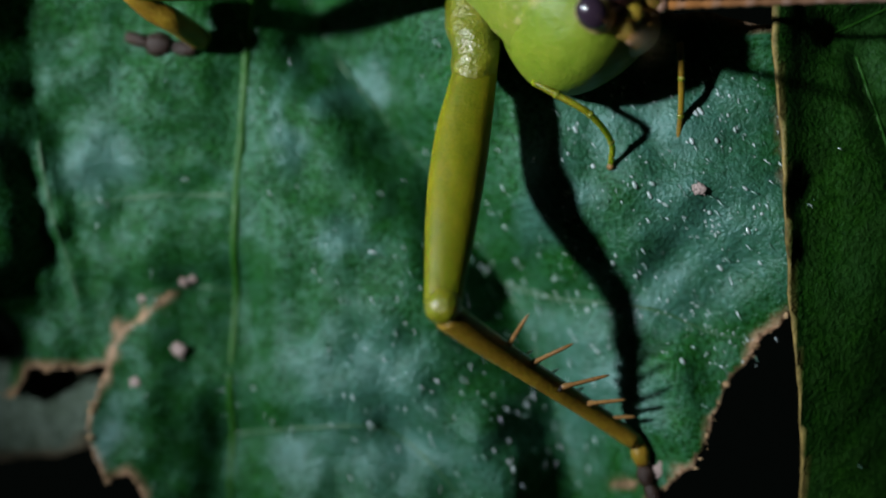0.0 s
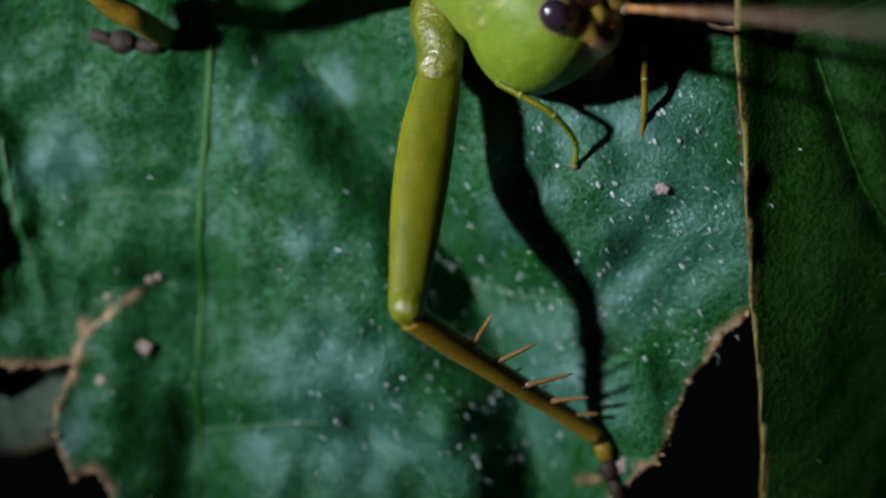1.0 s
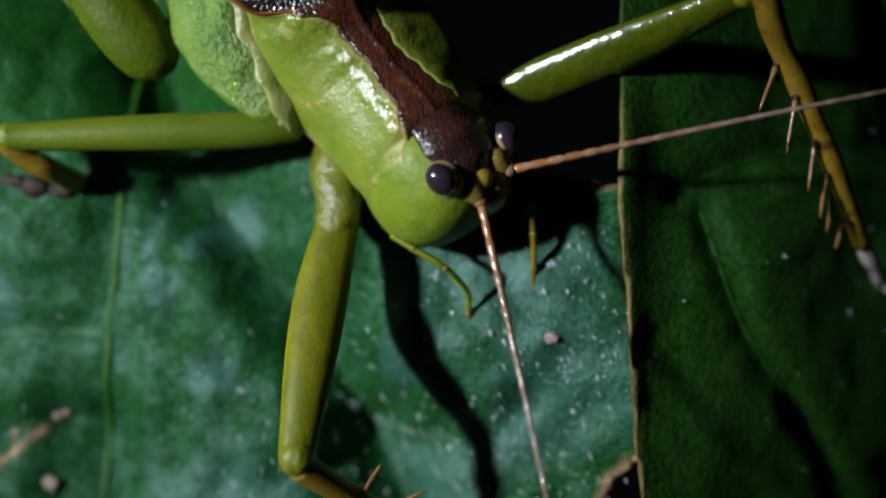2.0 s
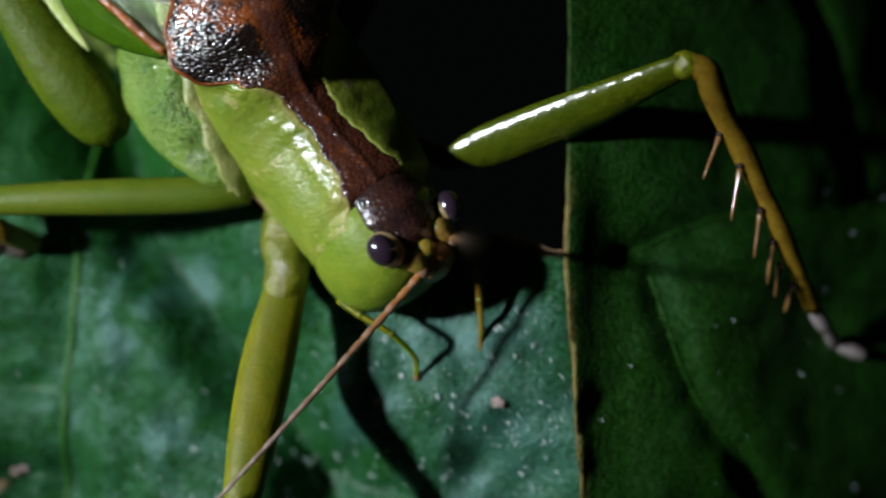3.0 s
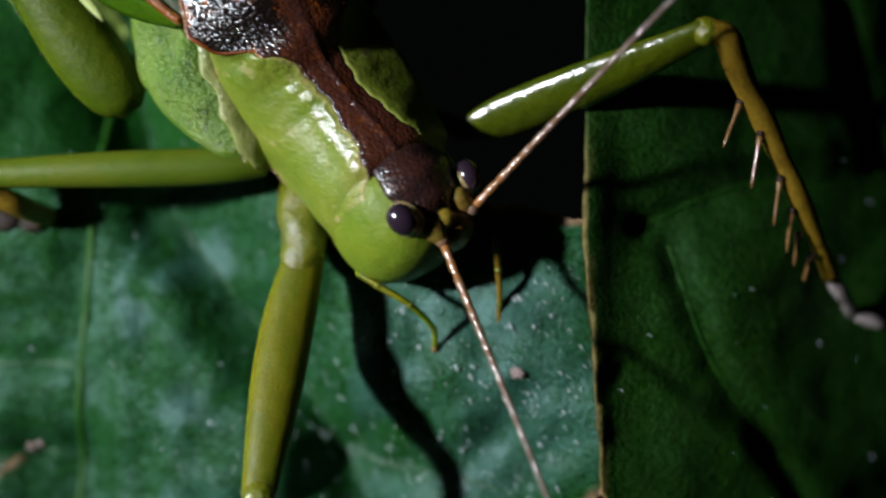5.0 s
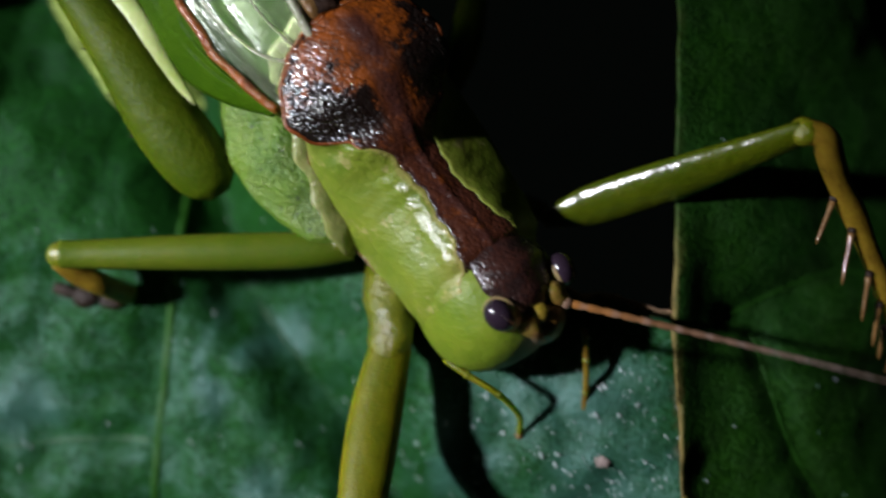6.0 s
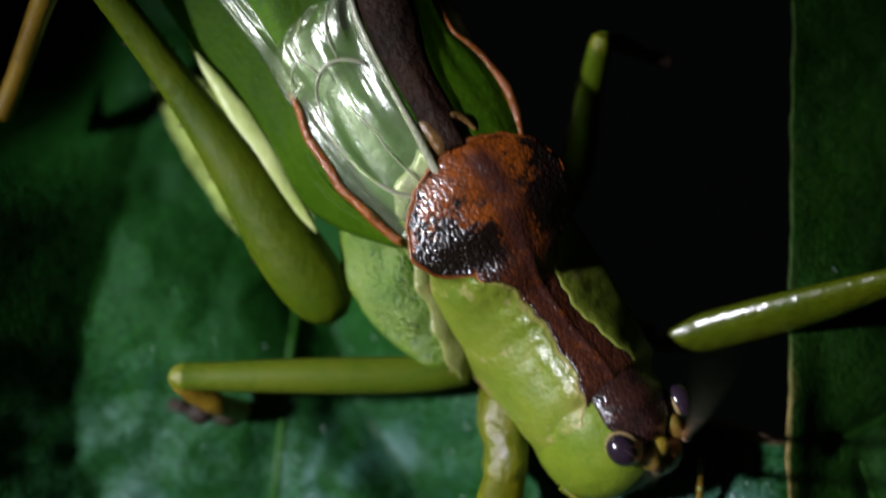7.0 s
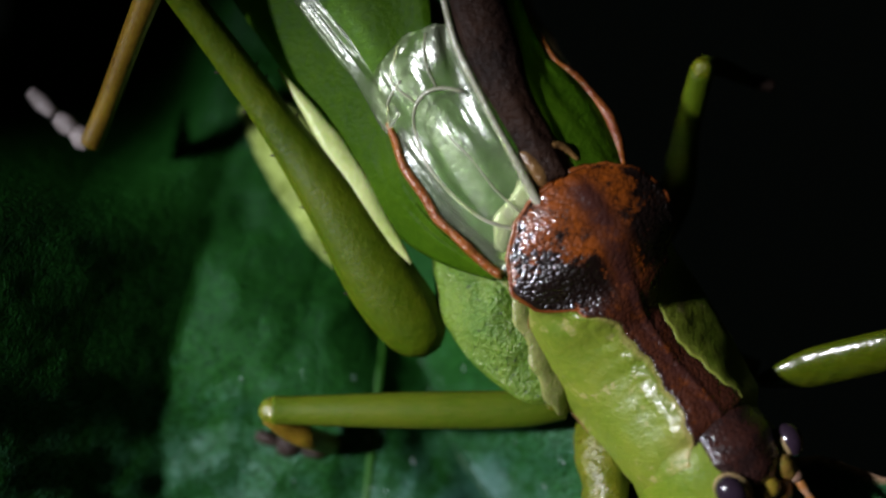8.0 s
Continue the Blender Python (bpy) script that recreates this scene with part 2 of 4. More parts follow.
def pattern_material(name, base, spot, rough, relief, extra=None):
    """Two pigments mixed by the mesh's own marks ("mark"), broken up by a grainy noise."""
    m, n, l, p = nodes_of(name)
    grain = noise_node(n, l, 1.9, 6, 0.75)
    pits = noise_node(n, l, 3.5, 2)
    wrinkle = noise_node(n, l, 1.4, 3)
    add = n.new("ShaderNodeMath")
    add.operation = "ADD"
    l.new(attr(n, "mark"), add.inputs[0])
    sub = n.new("ShaderNodeMath")
    sub.operation = "MULTIPLY_ADD"
    l.new(grain.outputs[0], sub.inputs[0])
    sub.inputs[1].default_value = 3.2
    sub.inputs[2].default_value = -1.42
    l.new(sub.outputs[0], add.inputs[1])
    c = mix(n, l, ramp(n, l, add.outputs[0], [(0.35, grey(0)), (0.6, grey(1))]), base, spot)
    veins = n.new("ShaderNodeTexVoronoi")
    veins.feature = "DISTANCE_TO_EDGE"
    veins.inputs["Scale"].default_value = 2600
    co = n.new("ShaderNodeTexCoord")
    warp = mix(n, l, 0.0006, co.outputs["Object"], grain.outputs["Color"], "ADD")
    l.new(warp, veins.inputs["Vector"])
    net = ramp(n, l, veins.outputs[0], [(0.02, grey(0.5)), (0.12, grey(0))])
    c = mix(n, l, net, c, spot)
    if extra:
        c = mix(n, l, attr(n, "ridge"), c, mix(n, l, ramp(n, l, grain.outputs[0], [(0.5, grey(0)), (0.7, grey(0.9))]), extra, tuple(0.75 * v for v in base)))
    l.new(c, p.inputs["Base Color"])
    l.new(ramp(n, l, pits.outputs[0], [(0.3, grey(rough * 0.7)), (0.7, grey(rough * 1.4))]), p.inputs["Roughness"])
    p.inputs["Coat Weight"].default_value = 1.0
    p.inputs["Coat Roughness"].default_value = 0.11
    p.inputs["Coat IOR"].default_value = 1.7
    domes = n.new("ShaderNodeTexVoronoi")
    domes.inputs["Scale"].default_value = 9500
    l.new(co.outputs["Object"], domes.inputs["Vector"])
    square = n.new("ShaderNodeMath")
    square.operation = "MULTIPLY"
    l.new(domes.outputs["Distance"], square.inputs[0])
    l.new(domes.outputs["Distance"], square.inputs[1])
    there = n.new("ShaderNodeMath")
    there.operation = "MULTIPLY"
    l.new(square.outputs[0], there.inputs[0])
    most = n.new("ShaderNodeMath")
    most.operation = "MULTIPLY_ADD"
    l.new(attr(n, "mark"), most.inputs[0])
    most.inputs[1].default_value, most.inputs[2].default_value = 0.7, 0.3
    l.new(most.outputs[0], there.inputs[1])
    first = bump(n, l, p, there.outputs[0], -relief * 1.0)
    first = bump(n, l, p, veins.outputs[0], relief * 0.12, 1.0, first)
    bump(n, l, p, wrinkle.outputs[0], relief * 0.8, 1.0, first)
    return m


SHIELD = pattern_material("brown_shield", (0.20, 0.046, 0.005), (0.008, 0.004, 0.003), 0.3, 0.05, (0.044, 0.014, 0.010))
CROWN = pattern_material("brown_crown", (0.042, 0.014, 0.010), (0.022, 0.010, 0.009), 0.3, 0.045)


def membrane_material(name, tint, clear, rough):
    """A clear, wrinkled wing, a little milky."""
    m, n, l, p = nodes_of(name)
    folds = noise_node(n, l, 0.9, 3, 0.5, (1.0, 7.0, 1.0), 38.0)
    fine = noise_node(n, l, 4.0, 3)
    l.new(mix(n, l, fine.outputs[0], tint, tuple(min(1, 1.15 * v) for v in tint)), p.inputs["Base Color"])
    p.inputs["Roughness"].default_value = rough
    p.inputs["IOR"].default_value = 1.5
    l.new(ramp(n, l, folds.outputs[0], [(0.35, grey(clear)), (0.75, grey(clear * 0.95))]), p.inputs["Transmission Weight"])
    first = bump(n, l, p, folds.outputs[0], 0.5, 0.9)
    bump(n, l, p, fine.outputs[0], 0.03, 0.6, first)
    return m


MEMBRANE = membrane_material("wing_membrane", (0.55, 0.62, 0.42), 0.98, 0.22)
WING_BROWN = skin("brown_wing_field", (0.003, 0.002, 0.002), (0.03, 0.013, 0.007), 1.4, 0.6, 0.12, 3, 0.0, 0.04, spec=0.12)
VEIN = skin("pale_wing_vein", (0.14, 0.15, 0.08), (0.38, 0.37, 0.28), 1.5, 0.3, 0.03, 4, 0.1, 0.8, shine=0.15)
FOOT = skin("grey_brown_foot", (0.12, 0.10, 0.09), (0.45, 0.38, 0.38), 2.5, 0.35, 0.05, 4, 0, 0.4)
HINGE = skin("brown_hinge", (0.05, 0.02, 0.01), (0.24, 0.13, 0.04), 1.5, 0.3, 0.08, 3, 0, 0.5)
BELLY = skin("green_belly", (0.012, 0.045, 0.004), (0.035, 0.085, 0.01), 0.8, 0.35, 0.06, 4, 0.15, 0.2)
WING_GREEN = skin("green_wing_field", (0.013, 0.045, 0.001), (0.042, 0.095, 0.003), 1.1, 0.5, 0.05, 4, 0.2, 0.0, stretch=(1.0, 0.6, 1.0), spec=0.05)
SKIN_FILM = skin("whitish_skin_film", (0.05, 0.10, 0.03), (0.16, 0.20, 0.11), 1.4, 0.45, 0.14, 3.5, 0.4, 0.7, shine=0.16)
WING_EDGE = skin("pale_wing_edge", (0.34, 0.44, 0.10), (0.55, 0.62, 0.26), 0.8, 0.45, 0.04, 4, 0.3, 0.1)


# ---------------------------------------------------------------- mesh helpers
def mesh_of(name, bm, material, smooth=True):
    me = bpy.data.meshes.new(name)
    bmesh.ops.recalc_face_normals(bm, faces=bm.faces)
    bm.to_mesh(me)
    bm.free()
    if smooth:
        me.polygons.foreach_set("use_smooth", [True] * len(me.polygons))
    me.materials.append(material)
    return me


def part(name, bm, material, parent, label="", smooth=True):
    """Links a bmesh, written in world millimetres, as one mesh object under a thing or part."""
    ob = new(name, mesh_of(name, bm, material, smooth))
    ob.parent = parent
    if parent:
        up = parent
        while up:
            for v in ob.data.vertices:
                v.co -= up.location
            up = up.parent
    if label:
        tagged(ob, label)
    return ob


def thing(name, bm, material, label, category, group="", kind="", smooth=True):
    ob = new(name, mesh_of(name, bm, material, smooth))
    return tagged(ob, label, category, group, kind)


def spline(points, steps):
    """A smooth line through points (tuples of any length): steps pieces between neighbours."""
    pts = [np.array(p, float) for p in points]
    pts = [2 * pts[0] - pts[1], *pts, 2 * pts[-1] - pts[-2]]
    out = []
    for a, b, c, d in zip(pts, pts[1:], pts[2:], pts[3:]):
        for k in range(steps):
            t = k / steps
            out.append(0.5 * (2 * b + (c - a) * t + (2 * a - 5 * b + 4 * c - d) * t * t + (3 * b - a - 3 * c + d) * t**3))
    out.append(pts[-2])
    return out


def loft(bm, rings, cap=True):
    rows = [[bm.verts.new(v) for v in ring] for ring in rings]
    k = len(rows[0])
    for a, b in zip(rows, rows[1:]):
        for i in range(k):
            bm.faces.new((a[i], a[(i + 1) % k], b[(i + 1) % k], b[i]))
    if cap:
        bm.faces.new(rows[0][::-1])
        bm.faces.new(rows[-1])
    return rows


def tube(points, flat=1.0, up=(0, 0, 1), sides=14, steps=6, wobble=0.0, bm=None, ring=None):
    """A tapered tube through (x, y, z, radius) rows in millimetres. flat: thickness along up as a part of the width.
    ring: (spacing, depth) of ring-shaped joints."""
    bm = bm or bmesh.new()
    line = spline(points, steps)
    rings = []
    for i, p in enumerate(line):
        way = Vector(line[min(i + 1, len(line) - 1)][:3] - line[max(i - 1, 0)][:3]).normalized()
        side = way.cross(Vector(up)).normalized()
        top = side.cross(way).normalized()
        r = max(p[3], 0.004)
        if ring:
            r *= 1 - ring[1] * (i % ring[0] == 0)
        row = []
        for k in range(sides):
            a = 2 * math.pi * k / sides
            q = Vector(p[:3]) + side * r * math.cos(a) + top * r * flat * math.sin(a)
            if wobble:
                q += Vector(noise.noise_vector(q * 1.3)) * wobble
            row.append(q * MM)
        rings.append(row)
    loft(bm, rings)
    return bm


def blob(centre, axes, frame3=None, cuts=20, wobble=0.0, bm=None, shape=None):
    """A rounded lump: semi-axes in millimetres along three directions."""
    bm = bm or bmesh.new()
    f = frame3 or (Vector((1, 0, 0)), Vector((0, 1, 0)), Vector((0, 0, 1)))
    rings = []
    for i in range(1, cuts):
        th = math.pi * i / cuts
        row = []
        for k in range(cuts + 4):
            ph = 2 * math.pi * k / (cuts + 4)
            d = Vector((math.sin(th) * math.cos(ph), math.sin(th) * math.sin(ph), math.cos(th)))
            if shape:
                d = shape(d)
            q = Vector(centre) + f[0] * d.x * axes[0] + f[1] * d.y * axes[1] + f[2] * d.z * axes[2]
            if wobble:
                q += Vector(noise.noise_vector(q * 0.9)) * wobble
            row.append(q * MM)
        rings.append(row)
    loft(bm, rings)
    return bm


def spike(bm, base, tip, r, sides=6):
    """A thin cone with a slight swelling at its foot, in millimetres."""
    base, tip = Vector(base), Vector(tip)
    way = (tip - base).normalized()
    side = way.orthogonal().normalized()
    top = way.cross(side)
    rings = []
    for t, k in ((0, 1.0), (0.12, 1.2), (0.3, 0.75), (0.7, 0.7), (0.9, 0.5), (1.0, 0.12)):
        c = base.lerp(tip, t)
        rings.append([(c + (side * math.cos(a) + top * math.sin(a)) * r * k) * MM for a in [2 * math.pi * j / sides for j in range(sides)]])
    loft(bm, rings)
    return bm


def inside_distance(poly, xs, ys, rough=0.0):
    """Signed distance (positive inside) of grid points to a closed outline, with a ragged edge."""
    p = np.array(poly, float)
    q = np.roll(p, -1, 0)
    d = np.full(xs.shape, 1e9)
    odd = np.zeros(xs.shape, bool)
    for (ax, ay), (bx, by) in zip(p, q):
        ex, ey = bx - ax, by - ay
        t = np.clip(((xs - ax) * ex + (ys - ay) * ey) / (ex * ex + ey * ey + 1e-12), 0, 1)
        d = np.minimum(d, np.hypot(xs - ax - t * ex, ys - ay - t * ey))
        if abs(ey) > 1e-9:
            odd ^= ((ay > ys) != (by > ys)) & (xs < ex * (ys - ay) / ey + ax)
    d = np.where(odd, d, -d)
    if rough:
        n = np.array([[noise.noise((x * 1.1, y * 1.1, 3.0)) + 0.6 * noise.noise((x * 3.3, y * 3.3, 7.0)) for x, y in zip(rx, ry)] for rx, ry in zip(xs, ys)])
        d += rough * n
    return d


def line_distance(lines, x, y):
    """The distance of (x, y) from the nearest of some bent lines."""
    best = 1e9
    for line in lines:
        for (ax, ay), (bx, by) in zip(line, line[1:]):
            ex, ey = bx - ax, by - ay
            t = min(1, max(0, ((x - ax) * ex + (y - ay) * ey) / (ex * ex + ey * ey)))
            best = min(best, math.hypot(x - ax - t * ex, y - ay - t * ey))
    return best


def blade(outline, height, wounds, cell, rough, thick, rim_width=0.25, patches=(), rim_fade=None):
    """A leaf blade cut from a fine sheet along a ragged outline, with a front and a back.
    Returns its mesh with the marks "wound" and "rim"."""
    p = np.array(outline)
    x0, y0 = p.min(0) - 0.5
    x1, y1 = p.max(0) + 0.5
    gx, gy = np.meshgrid(np.arange(x0, x1, cell), np.arange(y0, y1, cell), indexing="ij")
    d = inside_distance(outline, gx, gy, rough)
    verts, index, faces, rim = [], {}, [], []

    def vertex(key, x, y, dist):
        if key not in index:
            index[key] = len(verts)
            verts.append((x, y))
            rim.append(dist)
        return index[key]

    nx, ny = gx.shape
    for i in range(nx - 1):
        for j in range(ny - 1):
            cs = ((i, j), (i + 1, j), (i + 1, j + 1), (i, j + 1))
            ds = [d[c] for c in cs]
            if max(ds) <= 0:
                continue
            ring = []
            for k in range(4):
                a, b = cs[k], cs[(k + 1) % 4]
                da, db = d[a], d[b]
                if da > 0:
                    ring.append(vertex(a, gx[a], gy[a], da))
                if (da > 0) != (db > 0):
                    t = da / (da - db)
                    ring.append(vertex((min(a, b), max(a, b)), gx[a] + t * (gx[b] - gx[a]), gy[a] + t * (gy[b] - gy[a]), 0.0))
            if len(ring) > 2:
                faces.append(ring)
    top = [(x * MM, y * MM, height(x, y) * MM) for x, y in verts]
    low = [(x, y, z - thick * MM) for x, y, z in top]
    count = {}
    for f in faces:
        for a, b in zip(f, f[1:] + f[:1]):
            count[(a, b)] = 1
    n = len(top)
    sides = [(b, a, a + n, b + n) for a, b in count if (b, a) not in count]
    me = bpy.data.meshes.new("blade")
    me.from_pydata(top + low, [], faces + [[v + n for v in f[::-1]] for f in faces] + sides)
    wound = [math.exp(-((line_distance(wounds, x, y) / (0.11 + 0.16 * noise.noise((x * 2.2, y * 2.2, 8.0)))) ** 2)) if wounds else 0.0 for x, y in verts]
    edge = [max(0.0, 1 - r / (rim_width * max(0.15, 0.9 + 1.5 * noise.noise((x * 0.9, y * 0.9, 1.0))))) * (rim_fade(x, y) if rim_fade else 1) for r, (x, y) in zip(rim, verts)]
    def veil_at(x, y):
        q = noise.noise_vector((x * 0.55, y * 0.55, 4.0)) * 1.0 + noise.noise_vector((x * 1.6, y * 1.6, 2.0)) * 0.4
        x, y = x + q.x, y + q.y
        # painted sheen thins out past y 6.5, where the light's angle gives none
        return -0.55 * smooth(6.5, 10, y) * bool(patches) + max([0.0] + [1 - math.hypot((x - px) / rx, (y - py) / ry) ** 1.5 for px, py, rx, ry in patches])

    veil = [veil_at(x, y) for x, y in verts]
    me.attributes.new("sheen", "FLOAT", "POINT").data.foreach_set("value", veil * 2)
    me.attributes.new("wound", "FLOAT", "POINT").data.foreach_set("value", wound * 2)
    me.attributes.new("rim", "FLOAT", "POINT").data.foreach_set("value", edge * 2)
    me.polygons.foreach_set("use_smooth", [True] * len(me.polygons))
    return me


# ---------------------------------------------------------------- leaves
def smooth(a, b, x):
    t = min(1, max(0, (x - a) / (b - a)))
    return t * t * (3 - 2 * t)


MIDVEIN = [(-5.6, 24), (-5.8, 14), (-6.13, 6.17), (-6.5, 1.5), (-6.66, -1.0), (-6.96, -7.65), (-7.2, -13)]
SIDE_VEINS = [
    [(-5.9, 13), (-3.77, 6.75), (-0.57, 2.69), (1.2, 0.2), (2.49, -2.03), (3.6, -5.0), (4.26, -7.61), (4.5, -11)],
    [(1.3, -0.8), (3.3, -1.5), (6.2, -1.8), (8.0, -2.5), (9.1, -2.65)],
    [(-6.7, 1.7), (-9.0, 1.7), (-11.4, 1.4)],
    [(-6.7, -1.35), (-8.0, -1.2), (-9.5, -1.4)],
    [(-6.9, -6.1), (-3.8, -5.6), (-1.8, -5.7), (0.1, -7.2), (1.5, -9.5)],
    # no vein: an added line for the glossy crease of the left fold
    [(-12.6, 3.4), (-12.3, 1.5), (-11.9, -0.3), (-11.6, -1.6)],
]


def leaf_height(x, y):
    yy = min(y, 10) + 0.02 * max(0, y - 10)
    z = 0.7 + 0.1 * x + 0.07 * yy + 0.09 * max(0, x - 3)
    d0 = line_distance([MIDVEIN], x, y)
    d1 = line_distance(SIDE_VEINS[:1], x, y)
    d2 = line_distance(SIDE_VEINS[1:], x, y)
    z += -(0.35 + 0.8 * smooth(1.5, -3, y)) * math.exp(-((d0 / 1.8) ** 2)) - 1.75 * math.exp(-((d1 / 1.6) ** 2)) - 0.14 * math.exp(-((d1 / 0.25) ** 2))
    z += -0.35 * math.exp(-((d2 / 0.9) ** 2))
    even = 1 - 0.8 * smooth(-10.5, -12.5, x) * smooth(5, 8, y)
    z += even * (0.55 * noise.noise((x * 0.34, y * 0.34, 2.0)) + 0.3 * noise.noise((x * 0.8, y * 0.8, 5.0))) + 0.03 * noise.noise((x * 2.5, y * 2.5, 5.0))
    z += 0.55 * smooth(-2, 3, x) * smooth(-3, 2, y)
    fold = x + 11.92 + 0.2 * min(5, max(-2, y)) + 0.3 * noise.noise((0.0, y * 1.3, 7.0))
    z += 0.4 * math.exp(-((fold / 0.35) ** 2)) * smooth(-3, -1.5, y) * smooth(5, 3, y)
    z -= 0.16 * max(0, y - 6.5) * smooth(2, -6, x) * smooth(6.5, 10, y)
    z += 0.2 * max(0, -8 - x) * smooth(6, 9, y)
    curl = smooth(-3.5, -1.0, y) * smooth(19, 12, y)
    z += (1.1 - 0.22 * smooth(6, 9, y)) * max(0, -12.75 + 0.16 * max(0, y - 6.5) + 0.5 * noise.noise((0.0, y * 0.5, 3.0)) - x) * curl
    z -= 5.5 * smooth(-12.4, -16.5, x - 0.07 * y) ** 1.3 * (1 - curl)
    return z


def right_leaf_height(x, y):
    d = line_distance(RIGHT_VEINS, x, y)
    z = 3.5 - (0.28 + 0.05 * smooth(8, 14, y) + 0.06 * smooth(1, -5, y)) * (x - 9.4) - 0.013 * (1 + 0.5 * smooth(5, 10, y)) * max(0, x - 11.5) ** 2 - 0.010 * (y - 4) ** 2 * (y < 4) + 0.35 * math.exp(-(((x - 9.4) / 0.7) ** 2)) * smooth(11, 7, y)
    return z - 0.3 * math.exp(-((d / 0.5) ** 2)) + 0.35 * noise.noise((x * 0.25, y * 0.25, 9.0)) + 0.08 * noise.noise((x * 1.0, y * 1.0, 4.0))


RIGHT_VEINS = [
    [(30, 12), (20, 8), (14.5, 7.5), (11.2, 6.2)],
    [(12.0, 5.6), (13.4, 2.0), (16.5, -2.0), (19, -7)],
    [(20, 8), (18.5, 14), (15, 20)],
]


# patches of bluish sheen, painted into colour and gloss: centre and half-widths
SHEEN = [(-2.2, -4.0, 3.3, 2.5), (-3.4, 0.5, 1.1, 0.7), (-10.9, 2.6, 1.6, 1.8), (7.8, 0.6, 3.6, 3.2), (6.4, 3.6, 3.6, 1.8), (4.6, -4.2, 2.0, 3.2),
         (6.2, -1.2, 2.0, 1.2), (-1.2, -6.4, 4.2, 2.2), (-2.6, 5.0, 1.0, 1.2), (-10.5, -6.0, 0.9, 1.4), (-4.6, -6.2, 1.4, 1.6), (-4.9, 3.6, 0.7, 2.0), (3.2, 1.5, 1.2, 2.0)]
WOUNDS = [[(-10.7, -3.9), (-10.3, -2.7), (-9.6, -2.2), (-8.7, -1.4)], [(-10.3, -2.7), (-10.6, -2.2)], [(-9.6, -2.2), (-9.5, -1.9)], [(5.4, -7.4), (5.9, -7.2)]]


def leaf_thing(name, me, material, label):
    ob = new(name)
    tagged(ob, label, "leaf")
    me.materials.append(material)
    new("leaf_blade", me).parent = ob
    return ob


def crust(me, leaf):
    """Crumbly dried tissue along the torn edges."""
    rnd = random.Random(11)
    half = len(me.vertices) // 2
    marks = me.attributes["rim"].data
    bm = bmesh.new()
    for i in range(half):
        p = me.vertices[i].co / MM
        if marks[i].value < 0.999 or p.y > -0.5 or not (p.x > 5.2 or p.x < -9) or rnd.random() > 0.6:
            continue
        r = 0.02 + 0.08 * rnd.random() ** 2.5
        k = Vector((rnd.uniform(-0.08, 0.08), rnd.uniform(-0.08, 0.08), rnd.uniform(-0.08, 0.08)))
        blob(p + k, (r * rnd.uniform(0.7, 2.2), r * rnd.uniform(0.6, 1.5), r * 0.7), None, 5, r, bm)
    ob = new("dried_margin", mesh_of("dried_margin", bm, DRIED))
    ob.parent = leaf
    tagged(ob, "crumbly tan and brown dried margin", kind="stuff")


def vein_part(name, line, height, r, lift, material, parent, label):
    """A vein: a thin ridge that follows the blade."""
    pts = [(x, y, height(x, y) + lift * 0.5, r * (1 - 0.45 * i / (8 * len(line)))) for i, (x, y) in enumerate(spline(line, 8))]
    ob = new(name, mesh_of(name, tube(pts, 0.6, sides=8, steps=2), material))
    ob.parent = parent
    tagged(ob, label)


